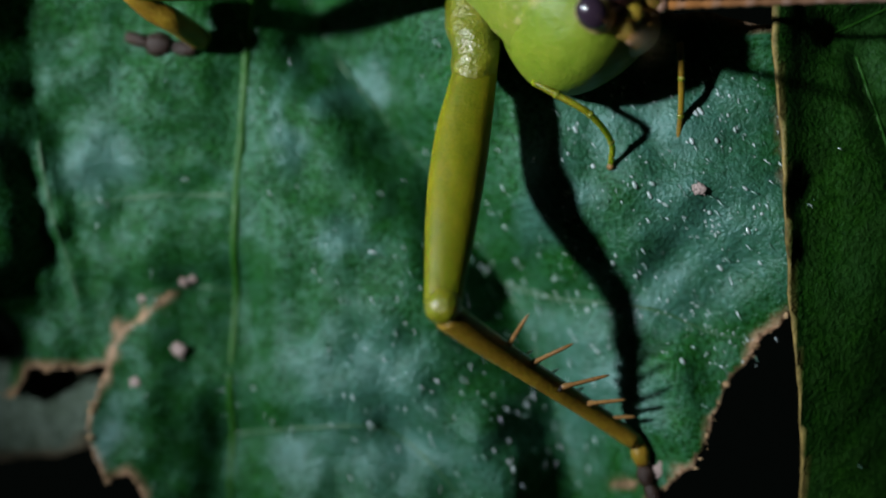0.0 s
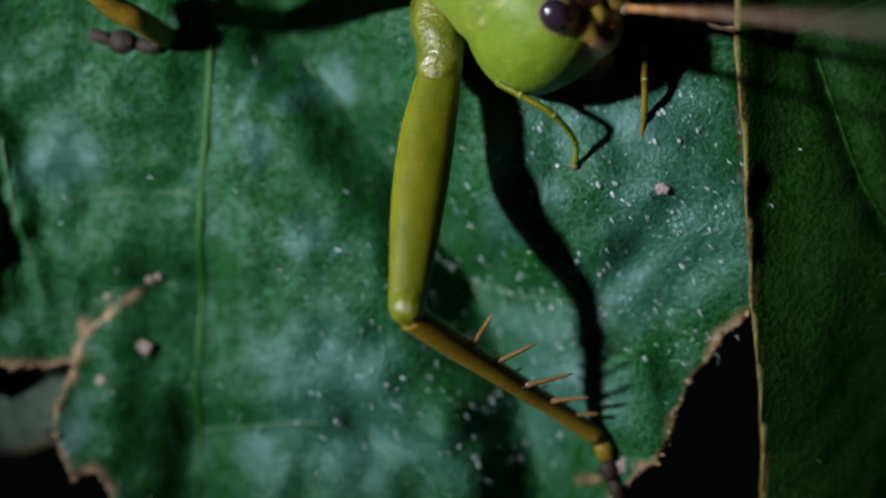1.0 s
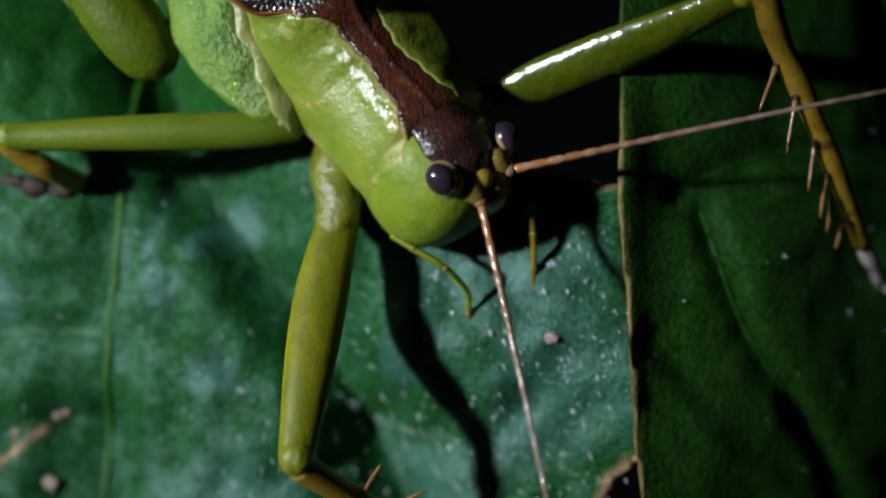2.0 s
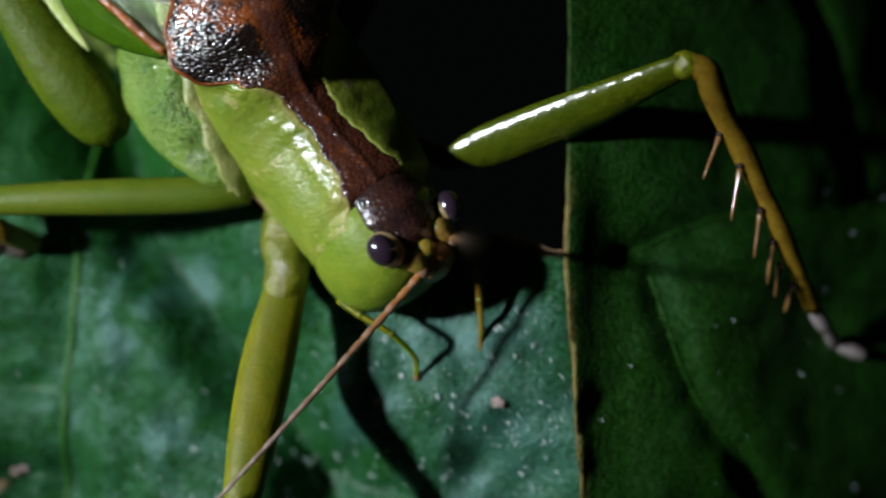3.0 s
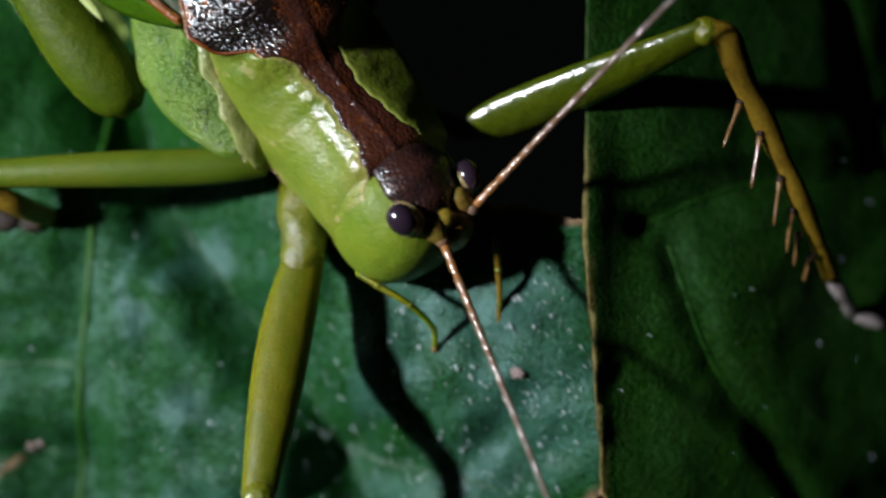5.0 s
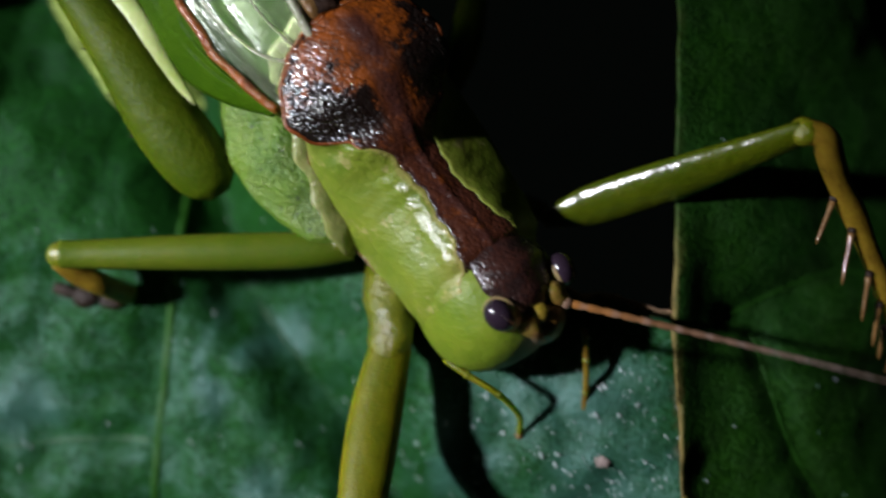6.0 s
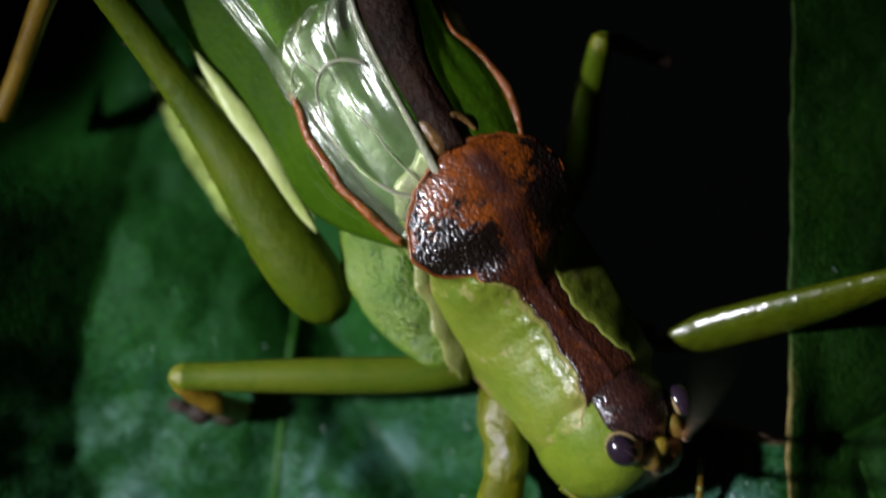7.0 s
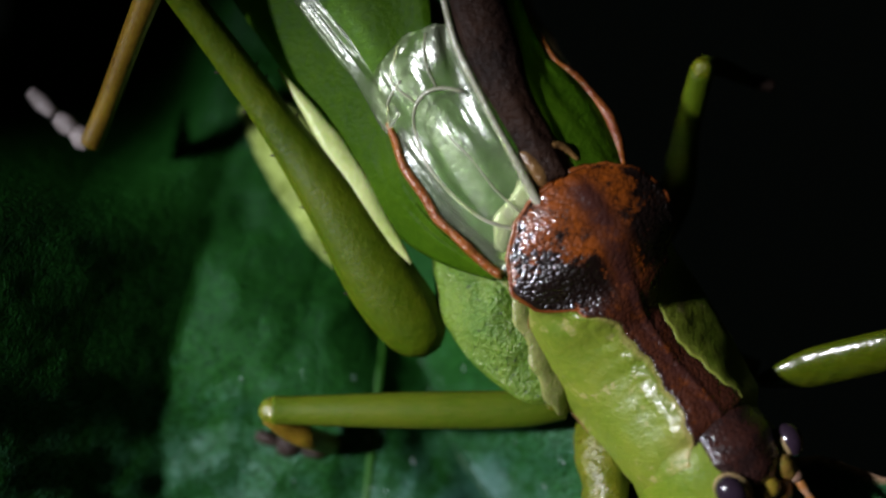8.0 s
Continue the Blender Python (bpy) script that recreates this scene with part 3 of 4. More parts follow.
def build_leaves():
    outline = [(-21.0, 24), (-3, 24), (1, 15.5), (2.5, 11), (5, 7.2), (9.75, 6.2), (9.9, 2), (10.5, -1.0), (10.2, -1.7), (9.0, -3.2), (8.0, -5.0), (7.4, -6.5), (6.4, -7.4),
               (6.0, -9.5), (2, -13), (-5, -14), (-9, -11), (-9.6, -7.8), (-10.1, -7.1), (-10.8, -7.35), (-11.5, -5.6), (-10.6, -3.7),
               (-11.5, -3.8), (-13.4, -3.85), (-14, -4.8), (-21, -5)]
    me = blade(outline, leaf_height, WOUNDS, 0.17, 0.16, 0.22, 0.26, SHEEN)
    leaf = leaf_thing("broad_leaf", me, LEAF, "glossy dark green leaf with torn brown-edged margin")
    crust(me, leaf)
    vein_part("midrib", MIDVEIN, leaf_height, 0.17, -0.04, LEAF_VEIN, leaf, "raised yellow-green midrib")
    for line in SIDE_VEINS:
        vein_part("side_vein", line, leaf_height, 0.07, -0.03, SIDE_VEIN, leaf, "thin side vein in a groove")

    outline = [(9.1, 26), (9.3, 18), (9.25, 10), (9.15, 6), (9.5, 2), (9.75, -1), (10.2, -4), (10.7, -8), (11.2, -14), (34, -16), (36, 26)]
    # the brown rim weakens from y 6.5 to a tenth at 9.5
    me = blade(outline, right_leaf_height, [], 0.25, 0.07, 0.14, 0.13, (), lambda x, y: 1 - 0.9 * smooth(6.5, 9.5, y))
    leaf = leaf_thing("overlapping_leaf", me, LEAF_DARK, "dark green leaf with a thin brown rim, overlapping the broad leaf")
    for line in RIGHT_VEINS:
        vein_part("side_vein", line, right_leaf_height, 0.05, 0.02, LEAF_VEIN, leaf, "thin side vein in a groove")

    me = blade([(-30, -9), (-24, -3), (-15, 0), (-8, -3), (-8.5, -6.2), (-13, -7)], lambda x, y: -3.2 + 0.05 * (x + 12) + 1.0 * noise.noise((x * 0.1, y * 0.1, 1)), [], 0.7, 0.3, 0.3)
    low = leaf_thing("lower_leaf", me, LEAF_UNDER, "dull green leaf hanging below the broad leaf")
    vein_part("midrib", [(-27, -7), (-19, -4.6), (-10, -4.2)], lambda x, y: -3.1 + 0.05 * (x + 12) + 1.0 * noise.noise((x * 0.1, y * 0.1, 1)), 0.2, 0.0, LEAF_UNDER, low, "pale midrib")

    me = blade([(-34, 8), (-28, 20), (-20, 27), (-15, 26), (-17, 15), (-22, 4)], lambda x, y: -12 + 0.25 * (x + 15) + 0.8 * noise.noise((x * 0.15, y * 0.15, 4)), [], 0.6, 0.3, 0.3)
    low = leaf_thing("lower_leaf", me, LEAF_UNDER, "dull green leaf in the dark behind the hind foot")
    vein_part("midrib", [(-32, 8), (-24, 16), (-18, 24)], lambda x, y: -11.9 + 0.25 * (x + 15) + 0.8 * noise.noise((x * 0.15, y * 0.15, 4)), 0.2, 0.0, LEAF_UNDER, low, "pale midrib")


build_leaves()


# ---------------------------------------------------------------- the katydid
# Body frame: O is above the neck of the shield, F points to the head, S to the animal's right side, U up.
ROLL = radians(27)
F = Vector((0.586, -0.810, 0.025)).normalized()
S0 = Vector((-0.810, -0.586, 0.0))
S = S0 * math.cos(ROLL) + Vector((0, 0, 1)) * math.sin(ROLL)
S = (S - F * S.dot(F)).normalized()
U = S.cross(F).normalized()
O = Vector((2.0, 10.87, 5.7))
katydid = new("katydid")
katydid.location = V(1.5, 9.0, 1.6)
tagged(katydid, "green katydid with a brown patterned back standing on a leaf", "insect")


def B(w, s, h):
    """A place in the body: w to its right, s forwards, h up, in millimetres."""
    return O + S * w + F * s + U * h


def between(table, s):
    """Smooth reading of a short table of (s, value)."""
    if s <= table[0][0]:
        return table[0][1]
    for (a, va), (b, vb) in zip(table, table[1:]):
        if s <= b:
            t = (s - a) / (b - a)
            t = t * t * (3 - 2 * t) * 0.5 + t * 0.5
            return va + (vb - va) * t
    return table[-1][1]


CREST = [(-4.6, -0.15), (-3.6, 0.1), (-2.4, 0.0), (-1.0, -0.55), (0.0, -0.95), (1.4, -0.9), (2.6, -0.62), (3.2, -0.55), (3.7, -0.85)]
HALF = [(-4.6, 0.15), (-4.5, 0.95), (-4.2, 1.6), (-3.5, 2.3), (-2.7, 2.6), (-2.0, 2.4), (-1.2, 1.5), (-0.4, 0.8), (0.3, 0.58), (1.3, 0.58), (2.3, 0.76), (3.3, 1.0), (3.6, 1.02)]
LOW = [(-2.6, -1.5), (-1.6, -3.0), (-0.4, -3.9), (0.8, -4.3), (2.0, -4.2), (3.1, -3.8), (4.0, -3.6)]
BULGE = [(-2.6, 2.3), (-1.4, 2.15), (0.0, 1.95), (1.5, 1.8), (2.8, 1.85), (4.0, 1.9)]


FAR_EDGE = [(-2.5, 2.2), (-1.4, 2.4), (0.0, 2.4), (2.0, 2.25), (3.4, 2.05), (4.1, 1.6)]


def edge_wave(s):
    return 0.045 * math.sin(s * 4.7) + 0.03 * math.sin(s * 11.0 + 1)


def tilt(s):
    """How much the shield turns back towards level against the body's roll."""
    return 0.1 + 0.38 * smooth(-0.2, -2.0, s)


def dome(s):
    return 0.14 + 0.14 * smooth(-0.6, -2.0, s)


def rim_place(s, side, out=0.0):
    """Where the shield's edge lies: across and up."""
    half = (between(HALF, s) + (edge_wave(s) if s > -1.5 else 0)) * (1 - 0.12 * smooth(-0.2, -2.0, s))
    return (half + out) * side + 0.3 * smooth(-1.2, -2.6, s), between(CREST, s) - dome(s) * half - tilt(s) * half * side


def build_shield():
    """The saddle-shaped brown plate of the back."""
    bm = bmesh.new()
    mark = bm.verts.layers.float.new("mark")
    ridge = bm.verts.layers.float.new("ridge")
    across, along = 26, 64
    rows = []
    for i in range(along + 1):
        s = -4.6 + 8.2 * i / along
        half, crest = (between(HALF, s) + (edge_wave(s) if s > -1.5 else 0)) * (1 - 0.12 * smooth(-0.2, -2.0, s)), between(CREST, s)
        row = []
        for k in range(across + 1):
            u = -1 + 2 * k / across
            w = u * half + 0.3 * smooth(-1.2, -2.6, s)
            h = crest - dome(s) * half * abs(u) ** 2.0 - tilt(s) * half * u + 0.05 * math.exp(-((w / 0.12) ** 2))
            if abs(u) > 0.93 and s < -1:
                h += 0.06
            v = bm.verts.new(B(w, s, h) * MM)
            front = smooth(-1.3, 0.0, s)
            patch = 1.1 * math.exp(-(((s + 1.9) / 1.1) ** 2 + ((u - 0.68) / 0.42) ** 2)) if u > 0 else 1.1 * math.exp(-(((s + 2.1) / 1.1) ** 2 + ((u + 0.8) / 0.42) ** 2))
            patch += 0.45 * math.exp(-(((abs(u) - 0.9) / 0.06) ** 2)) * smooth(-1.0, -2.0, s)
            v[mark] = max(patch, 0.25 * front) + 0.5 * smooth(0.7, 1.0, abs(u)) * front
            v[ridge] = max(math.exp(-(((w - 0.05) / 0.4) ** 4)) * smooth(-4.6, -3.9, s), 0.85 * smooth(-1.6, -0.5, s) * (1 - 0.5 * smooth(0.7, 1.0, abs(u))))
            row.append(v)
        rows.append(row)
    for a, b in zip(rows, rows[1:]):
        for k in range(across):
            bm.faces.new((a[k], a[k + 1], b[k + 1], b[k]))
    ob = part("shield", bm, SHIELD, katydid, "saddle-shaped brown shield with orange and black marks")
    mod = ob.modifiers.new("thickness", "SOLIDIFY")
    mod.thickness, mod.offset = 0.14 * MM, -1
    return ob


HEAD = (-0.1, 4.55, -2.75)
HEAD_AXES = (2.0, 1.95, 2.3)
FULL = 2.4


def head_side(side, s, h):
    """How far the head's surface lies from the middle plane."""
    k = 1 - abs((s - HEAD[1]) / HEAD_AXES[1]) ** FULL - abs((h - HEAD[2]) / HEAD_AXES[2]) ** FULL
    return HEAD_AXES[0] * max(0.0, k) ** (1 / FULL) + HEAD[0] * side


def build_lobe(side):
    """A green side plate that hangs from the shield's edge; it is wet and lumpy along the top."""
    bm = bmesh.new()
    shine = bm.verts.layers.float.new("shine")
    edge = bm.verts.layers.float.new("edge")
    rows = []
    for i in range(81):
        s = -2.5 + 6.6 * i / 80
        top_w, top_h = rim_place(s, side)
        half, top_h = abs(top_w), top_h - 0.04
        low, bulge = between(LOW, s), between(BULGE, s)
        row = []
        for k in range(33):
            u = k / 32
            if side > 0:
                h = top_h + (low - top_h) * u
                e = math.sin(min(1, u * 1.5) * math.pi / 2)
                w = (half - 0.05) + (bulge - half + 0.05) * e - 0.4 * max(0, u - 0.55) ** 1.5
            else:
                e = min(1, u / 0.4)
                out = between(FAR_EDGE, s) + 0.2
                w = (half - 0.05) + (out - half + 0.05) * e
                h = top_h + 0.05 + (-1.42 - top_h) * e**1.15 + (low + 1.42) * max(0, (u - 0.4) / 0.6) ** 1.2
            w += (0.04 if side > 0 else 0.01) * noise.noise((s * 1.2, h * 1.2, side * 3.0))
            wet = math.exp(-(((u - 0.1) / 0.07) ** 2)) * smooth(-2.0, -1.2, s) * smooth(3.5, 2.9, s)
            f = smooth(3.5, 4.1, s)
            near = max(between(HALF, s) * (1 - u), head_side(side, s, h) + 0.004)
            if side > 0 and s > 2.6:
                w = max(w, near)
            w = w * (1 - f) + near * f - (0.06 * smooth(3.8, 4.1, s) if side > 0 else 0)
            h += (0.07 if side > 0 else 0.02) * wet * (1 + noise.noise((s * 1.8, u * 9.0, 6.0)))
            v = bm.verts.new(B(w * side, s, h) * MM)
            v[edge] = (0.8 if side > 0 else 0.25) * smooth(0.07 + 0.03 * noise.noise((s * 4.0, side, 0.0)), 0.02, u) + 0.45 * smooth(-1.3, -2.4, s) + (0.5 * smooth(2.2, 3.4, s) * smooth(0.34, 0.06, u) if side > 0 else 0)
            v[shine] = min(1.0, 0.12 + wet * 1.4) * (1.0 if side > 0 else 0.15)
            row.append(v)
        rows.append(row)
    for a, b in zip(rows, rows[1:]):
        for k in range(32):
            bm.faces.new((a[k], a[k + 1], b[k + 1], b[k]))
    seam = [(*(row[32].co / MM), 0.035 + 0.02 * noise.noise((i * 0.4, side, 2.0))) for i, row in enumerate(rows[:56:2])]
    ob = part("side_plate", bm, PLATE, katydid, "smooth bright green side plate below the shield")
    mod = ob.modifiers.new("thickness", "SOLIDIFY")
    mod.thickness, mod.offset = 0.03 * MM, -1
    if side > 0:
        part("plate_seam", tube(seam, sides=6, steps=2, wobble=0.06), HINGE, ob, "thin dark brown seam along the plate's hind margin")
    return ob


def build_trunk():
    """The chest inside the plates, and the belly under the wings."""
    for name, material, label, sections in (
            ("chest", FLANK, "pale green speckled chest", [(3.6, -2.6, 1.1, 1.0), (2.0, -2.9, 1.3, 1.2), (0, -3.1, 1.5, 1.4), (-2, -2.9, 1.9, 1.8), (-3.6, -2.5, 2.1, 1.9), (-4.4, -2.4, 1.6, 1.4)]),
            ("belly", BELLY, "dark green belly under the wings", [(-3.4, -2.5, 1.5, 1.3), (-4.2, -2.4, 2.0, 1.7), (-6, -2.4, 2.1, 1.75), (-8, -2.4, 1.9, 1.6), (-11, -2.4, 1.6, 1.3), (-13.5, -2.4, 1.0, 0.8)])):
        rows = []
        for s, h, rw, rh in sections:
            c = B(0, s, h) + Vector((-0.25, 0.1, 0)) * max(0, -s - 4) * 0.35
            rows.append([(c + S * rw * math.cos(a) + U * rh * math.sin(a)) * MM for a in [2 * math.pi * k / 28 for k in range(28)]])
        bm = bmesh.new()
        loft(bm, rows)
        ob = part(name, bm, material, katydid, label)
        mod = ob.modifiers.new("round", "SUBSURF")
        mod.levels = mod.render_levels = 2


def build_head():
    def egg(d):
        k = 1 / (abs(d.x) ** FULL + abs(d.y) ** FULL + abs(d.z) ** FULL) ** (1 / FULL)
        return d * k * (1 - 0.06 * max(0, -d.z))

    head = part("head", blob(B(HEAD[0], HEAD[1], HEAD[2]), HEAD_AXES, (S, F, U), 30, 0.02, None, egg), GREEN, katydid, "rounded smooth green head")
    # The brown crown plate between the eyes.
    bm = bmesh.new()
    mark = bm.verts.layers.float.new("mark")
    rows = []
    for i in range(21):
        s = 3.0 + 2.8 * i / 20
        half = between([(3.0, 0.85), (3.6, 1.05), (4.2, 1.2), (5.0, 0.85), (5.5, 0.5), (5.8, 0.25)], s)
        crest = between([(3.0, -0.66), (3.6, -0.36), (4.2, -0.16), (5.0, -0.22), (5.5, -0.55), (5.8, -0.95)], s)
        row = []
        for k in range(17):
            u = -1 + k / 8
            v = bm.verts.new(B(-0.1 + u * half, s, crest - 0.38 * half * abs(u) ** 2) * MM)
            v[mark] = 0.15 + 0.3 * abs(u)
            row.append(v)
        rows.append(row)
    for a, b in zip(rows, rows[1:]):
        for k in range(16):
            bm.faces.new((a[k], a[k + 1], b[k + 1], b[k]))
    ob = part("crown", bm, CROWN, head, "dark brown crown between the eyes")
    mod = ob.modifiers.new("thickness", "SOLIDIFY")
    mod.thickness, mod.offset = 0.25 * MM, -1
    for side, w in ((1, 1.16), (-1, -1.48)):
        out = (S * side * 0.8 + U * 0.5 + F * 0.25).normalized()
        a = F.cross(out).normalized()
        b = out.cross(a)
        eye = part("eye", blob(B(w * 0.97, 4.95, -0.58), (0.42, 0.5, 0.38), (a, b, out), 18), EYE, head, "glossy dark violet-brown eye")
        part("eye_rim", blob(B(w - 0.2 * side, 4.98, -0.74), (0.52, 0.58, 0.3) if side > 0 else (0.44, 0.5, 0.3), (a, b, out), 18), EYE_RIM, eye, "pale tan ring round the eye")
    # Face: the lump over the antenna sockets, the lip and the jaw seam.
    part("brow", blob(B(-0.05, 5.55, -0.66), (0.36, 0.34, 0.3), (S, F, U), 16, 0.08), BROW, head, "small pale orange knob on the brow")
    part("face_patch", blob(B(-0.4, 5.82, -1.5), (0.8, 0.66, 0.95), (S, F, U), 18, 0.06), FACE, head, "glossy orange-brown face between the antenna bases")
    part("lip", blob(B(0.05, 5.7, -4.0), (0.75, 0.5, 0.6), (S, F, U), 16), GREEN, head)
    for side in (1, -1):
        part("cheek", blob(B(0.85 * side, 5.5, -2.9), (0.62, 0.62, 0.95), (S, F, U), 16), GREEN, head)
    return head


def palp(points, label, material=LEG):
    ob = part("palp", tube([(*p, r * 0.8) for p, r in points], sides=8, steps=5), material, katydid, label)
    for p, r in points[1:-1]:
        part("palp_joint", blob(p, (r * 1.0, r * 1.0, r * 1.05), None, 8), HIP, ob, "wet palp joint")
    p, r = points[-1]
    part("palp_tip", blob(p, (0.12, 0.12, 0.16), None, 8), SPINE, ob, "brown swollen palp tip")


def build_leg(name, label, coxa, femur, tibia, tarsus, spines, mats, flat=0.9, claw=BLACK, face=(0, 0, 1), teeth=()):
    """A leg: hip, thigh, shin with spines, foot. Rows are (x, y, z, radius)."""
    leg = new(name)
    leg.location = Vector(femur[0][:3]) * MM - katydid.location
    leg.parent = katydid
    tagged(leg, label)
    if coxa:
        part("hip", tube(coxa, sides=16, steps=8, wobble=0.1), HIP, leg, "wet wrinkled hip joint")
    thigh = part("thigh", tube(femur, flat, face, sides=18, steps=8), mats[0], leg)
    for foot, tip in teeth:
        part("tooth", spike(bmesh.new(), foot, tip, 0.04), BLACK, thigh, "tiny dark tooth")
    k = femur[-1]
    part("knee", blob(k[:3], (k[3] * 0.98, k[3] * 0.98, k[3] * 0.95), None, 16, 0.06), mats[1], leg, "wet rounded knee joint")
    if tibia:
        shin = part("shin", tube(tibia, 0.9, sides=10, steps=7), mats[2], leg, "thin amber shin")
        for foot, tip in spines:
            part("spine", spike(bmesh.new(), foot, tip, 0.09), SPINE, shin, "thin brown spine")
            part("spine_socket", blob(foot, (0.13, 0.13, 0.13), None, 8), BLACK, shin, "black spine socket")
    for i, (a, b, r) in enumerate(tarsus):
        mid = [a[j] + (b[j] - a[j]) * 0.5 for j in range(3)]
        part("foot_joint", tube([(*a, r * 0.75), (*mid, r * 1.1), (*b, r * 0.8)], 0.8, sides=10, steps=4), mats[2] if i == 0 and spines and claw is BLACK else claw, leg, "amber foot joint" if i == 0 and spines and claw is BLACK else "dark glossy foot joint" if claw is BLACK else "pale grey-brown foot joint")
    return leg


def foot_z(x, y, lift=0.12):
    return leaf_height(x, y) + lift


def build_rim(side):
    """The glossy red-brown bead round the broad end of the shield."""
    rows = []
    for i in range(40):
        s = -4.6 + 3.6 * (i / 39) ** 1.4
        w, h = rim_place(s, side)
        rows.append((*B(w, s, h - 0.02), 0.035 + 0.035 * smooth(-1.0, -2.0, s) + 0.012 * noise.noise((s * 3.0, side, 0.0))))
    part("shield_rim", tube(rows, sides=8, steps=2, wobble=0.03), SHIELD_RIM, katydid, "glossy red-brown bead along the shield's edge")


build_shield()
build_rim(1)
build_rim(-1)
build_lobe(1)
build_lobe(-1)
build_trunk()
head = build_head()


def hind_teeth():
    """Places of the small teeth along both edges of the hind thigh."""
    line = [(-6.0, 11.75, 2.9, 1.05), (-7.25, 13.65, 3.25, 0.86), (-8.91, 15.85, 3.6, 0.58), (-10.28, 17.62, 4.2, 0.5)]
    out = []
    for i, p in enumerate(spline(line, 5)):
        side = Vector((0.78, 0.62, 0.0)) * (1 if i % 3 else -1)
        foot = Vector(p[:3]) + side * (p[3] * 0.97)
        out.append((tuple(foot), tuple(foot + side * 0.12 + Vector((-0.07, 0.08, 0)))))
    return out


def build_legs():
    zf = foot_z(6.0, -6.0)
    zr = right_leaf_height(19.2, 3.2) + 0.15
    build_leg(
        "fore_leg", "yellow-green foreleg with bent knee and spiny amber shin",
        [(1.8, 9.0, 1.0, 0.3), (1.2, 8.0, 1.5, 0.8), (0.95, 7.1, 2.1, 0.88), (0.92, 6.3, 2.55, 0.8), (0.94, 5.6, 2.8, 0.72), (0.9, 4.9, 2.95, 0.62), (0.82, 4.4, 3.0, 0.3)],
        [(1.0, 5.8, 2.9, 0.5), (0.95, 5.15, 3.0, 0.6), (0.8, 4.45, 3.15, 0.68), (0.56, 3.2, 3.5, 0.77), (0.37, 1.89, 4.0, 0.77), (0.2, 0.5, 4.55, 0.68), (0.05, -0.85, 5.08, 0.54), (0.0, -1.5, 5.3, 0.5)],
        [(0.1, -1.75, 5.2, 0.42), (0.9, -2.35, 4.6, 0.4), (2.6, -3.55, 3.3, 0.33), (4.4, -4.8, 1.9, 0.3), (5.8, -5.8, zf + 0.15, 0.27)],
        [((5.85, -5.8, zf + 0.1), (6.05, -6.5, zf + 0.05), 0.27), ((6.05, -6.5, zf), (6.2, -7.1, zf), 0.26), ((6.2, -7.1, zf), (6.5, -7.7, zf), 0.22)],
        [((1.7, -2.8, 4.1), (2.3, -1.75, 4.7)), ((2.35, -3.25, 3.6), (3.6, -2.6, 4.0)), ((3.3, -3.95, 3.0), (4.7, -3.55, 3.3)), ((4.1, -4.5, 2.3), (5.3, -4.35, 2.5)), ((4.8, -5.0, 1.7), (5.7, -4.95, 1.8)),
         ((2.0, -3.1, 3.8), (2.6, -2.9, 2.7)), ((2.8, -3.65, 3.2), (3.4, -3.5, 2.1)), ((3.6, -4.2, 2.6), (4.2, -4.1, 1.6)), ((4.4, -4.75, 1.9), (4.9, -4.7, 1.1))],
        (LEG, HIP, TIBIA), 0.66)
    build_leg(
        "fore_leg", "green foreleg with a glossy thigh and long-spined amber shin on the dark leaf",
        [(4.0, 9.8, 1.6, 0.3), (4.8, 9.4, 1.6, 0.45), (5.6, 9.2, 1.9, 0.3)],
        [(5.5, 8.9, 2.4, 0.25), (6.3, 9.2, 2.8, 0.6), (7.2, 9.5, 3.1, 0.8), (8.6, 9.98, 3.95, 0.82), (9.9, 10.45, 4.75, 0.72), (11.2, 10.95, 5.55, 0.55), (12.15, 11.33, 6.12, 0.42)],
        [(12.2, 11.36, 6.2, 0.34), (12.75, 11.16, 6.12, 0.38), (13.1, 10.65, 5.65, 0.4), (13.6, 9.95, 5.1, 0.36), (14.2, 9.2, 4.6, 0.38), (14.9, 8.1, 4.1, 0.3), (15.6, 7.0, 3.6, 0.33), (16.5, 5.7, 2.7, 0.25), (17.3, 4.65, 1.7, 0.27)],
        [((17.3, 4.65, 1.6), (18.0, 3.95, 1.0), 0.24), ((18.0, 3.95, 1.0), (18.6, 3.45, zr + 0.1), 0.22), ((18.7, 3.4, zr + 0.1), (19.6, 3.1, zr), 0.2)],
        [((13.45, 9.6, 5.0), (12.98, 8.3, 4.9)), ((14.15, 8.75, 4.6), (13.9, 7.15, 4.5)), ((14.9, 7.5, 4.05), (14.75, 6.1, 3.9)), ((15.4, 6.6, 3.6), (15.3, 5.35, 3.4)),
         ((15.75, 5.9, 3.2), (15.65, 4.95, 3.0)), ((16.3, 5.3, 2.7), (16.15, 4.5, 2.4))],
        (LEG_GLOSS, HIP, TIBIA), 0.55, FOOT, (0.25, -0.62, 0.74))
    zf = foot_z(-9.1, 6.3)
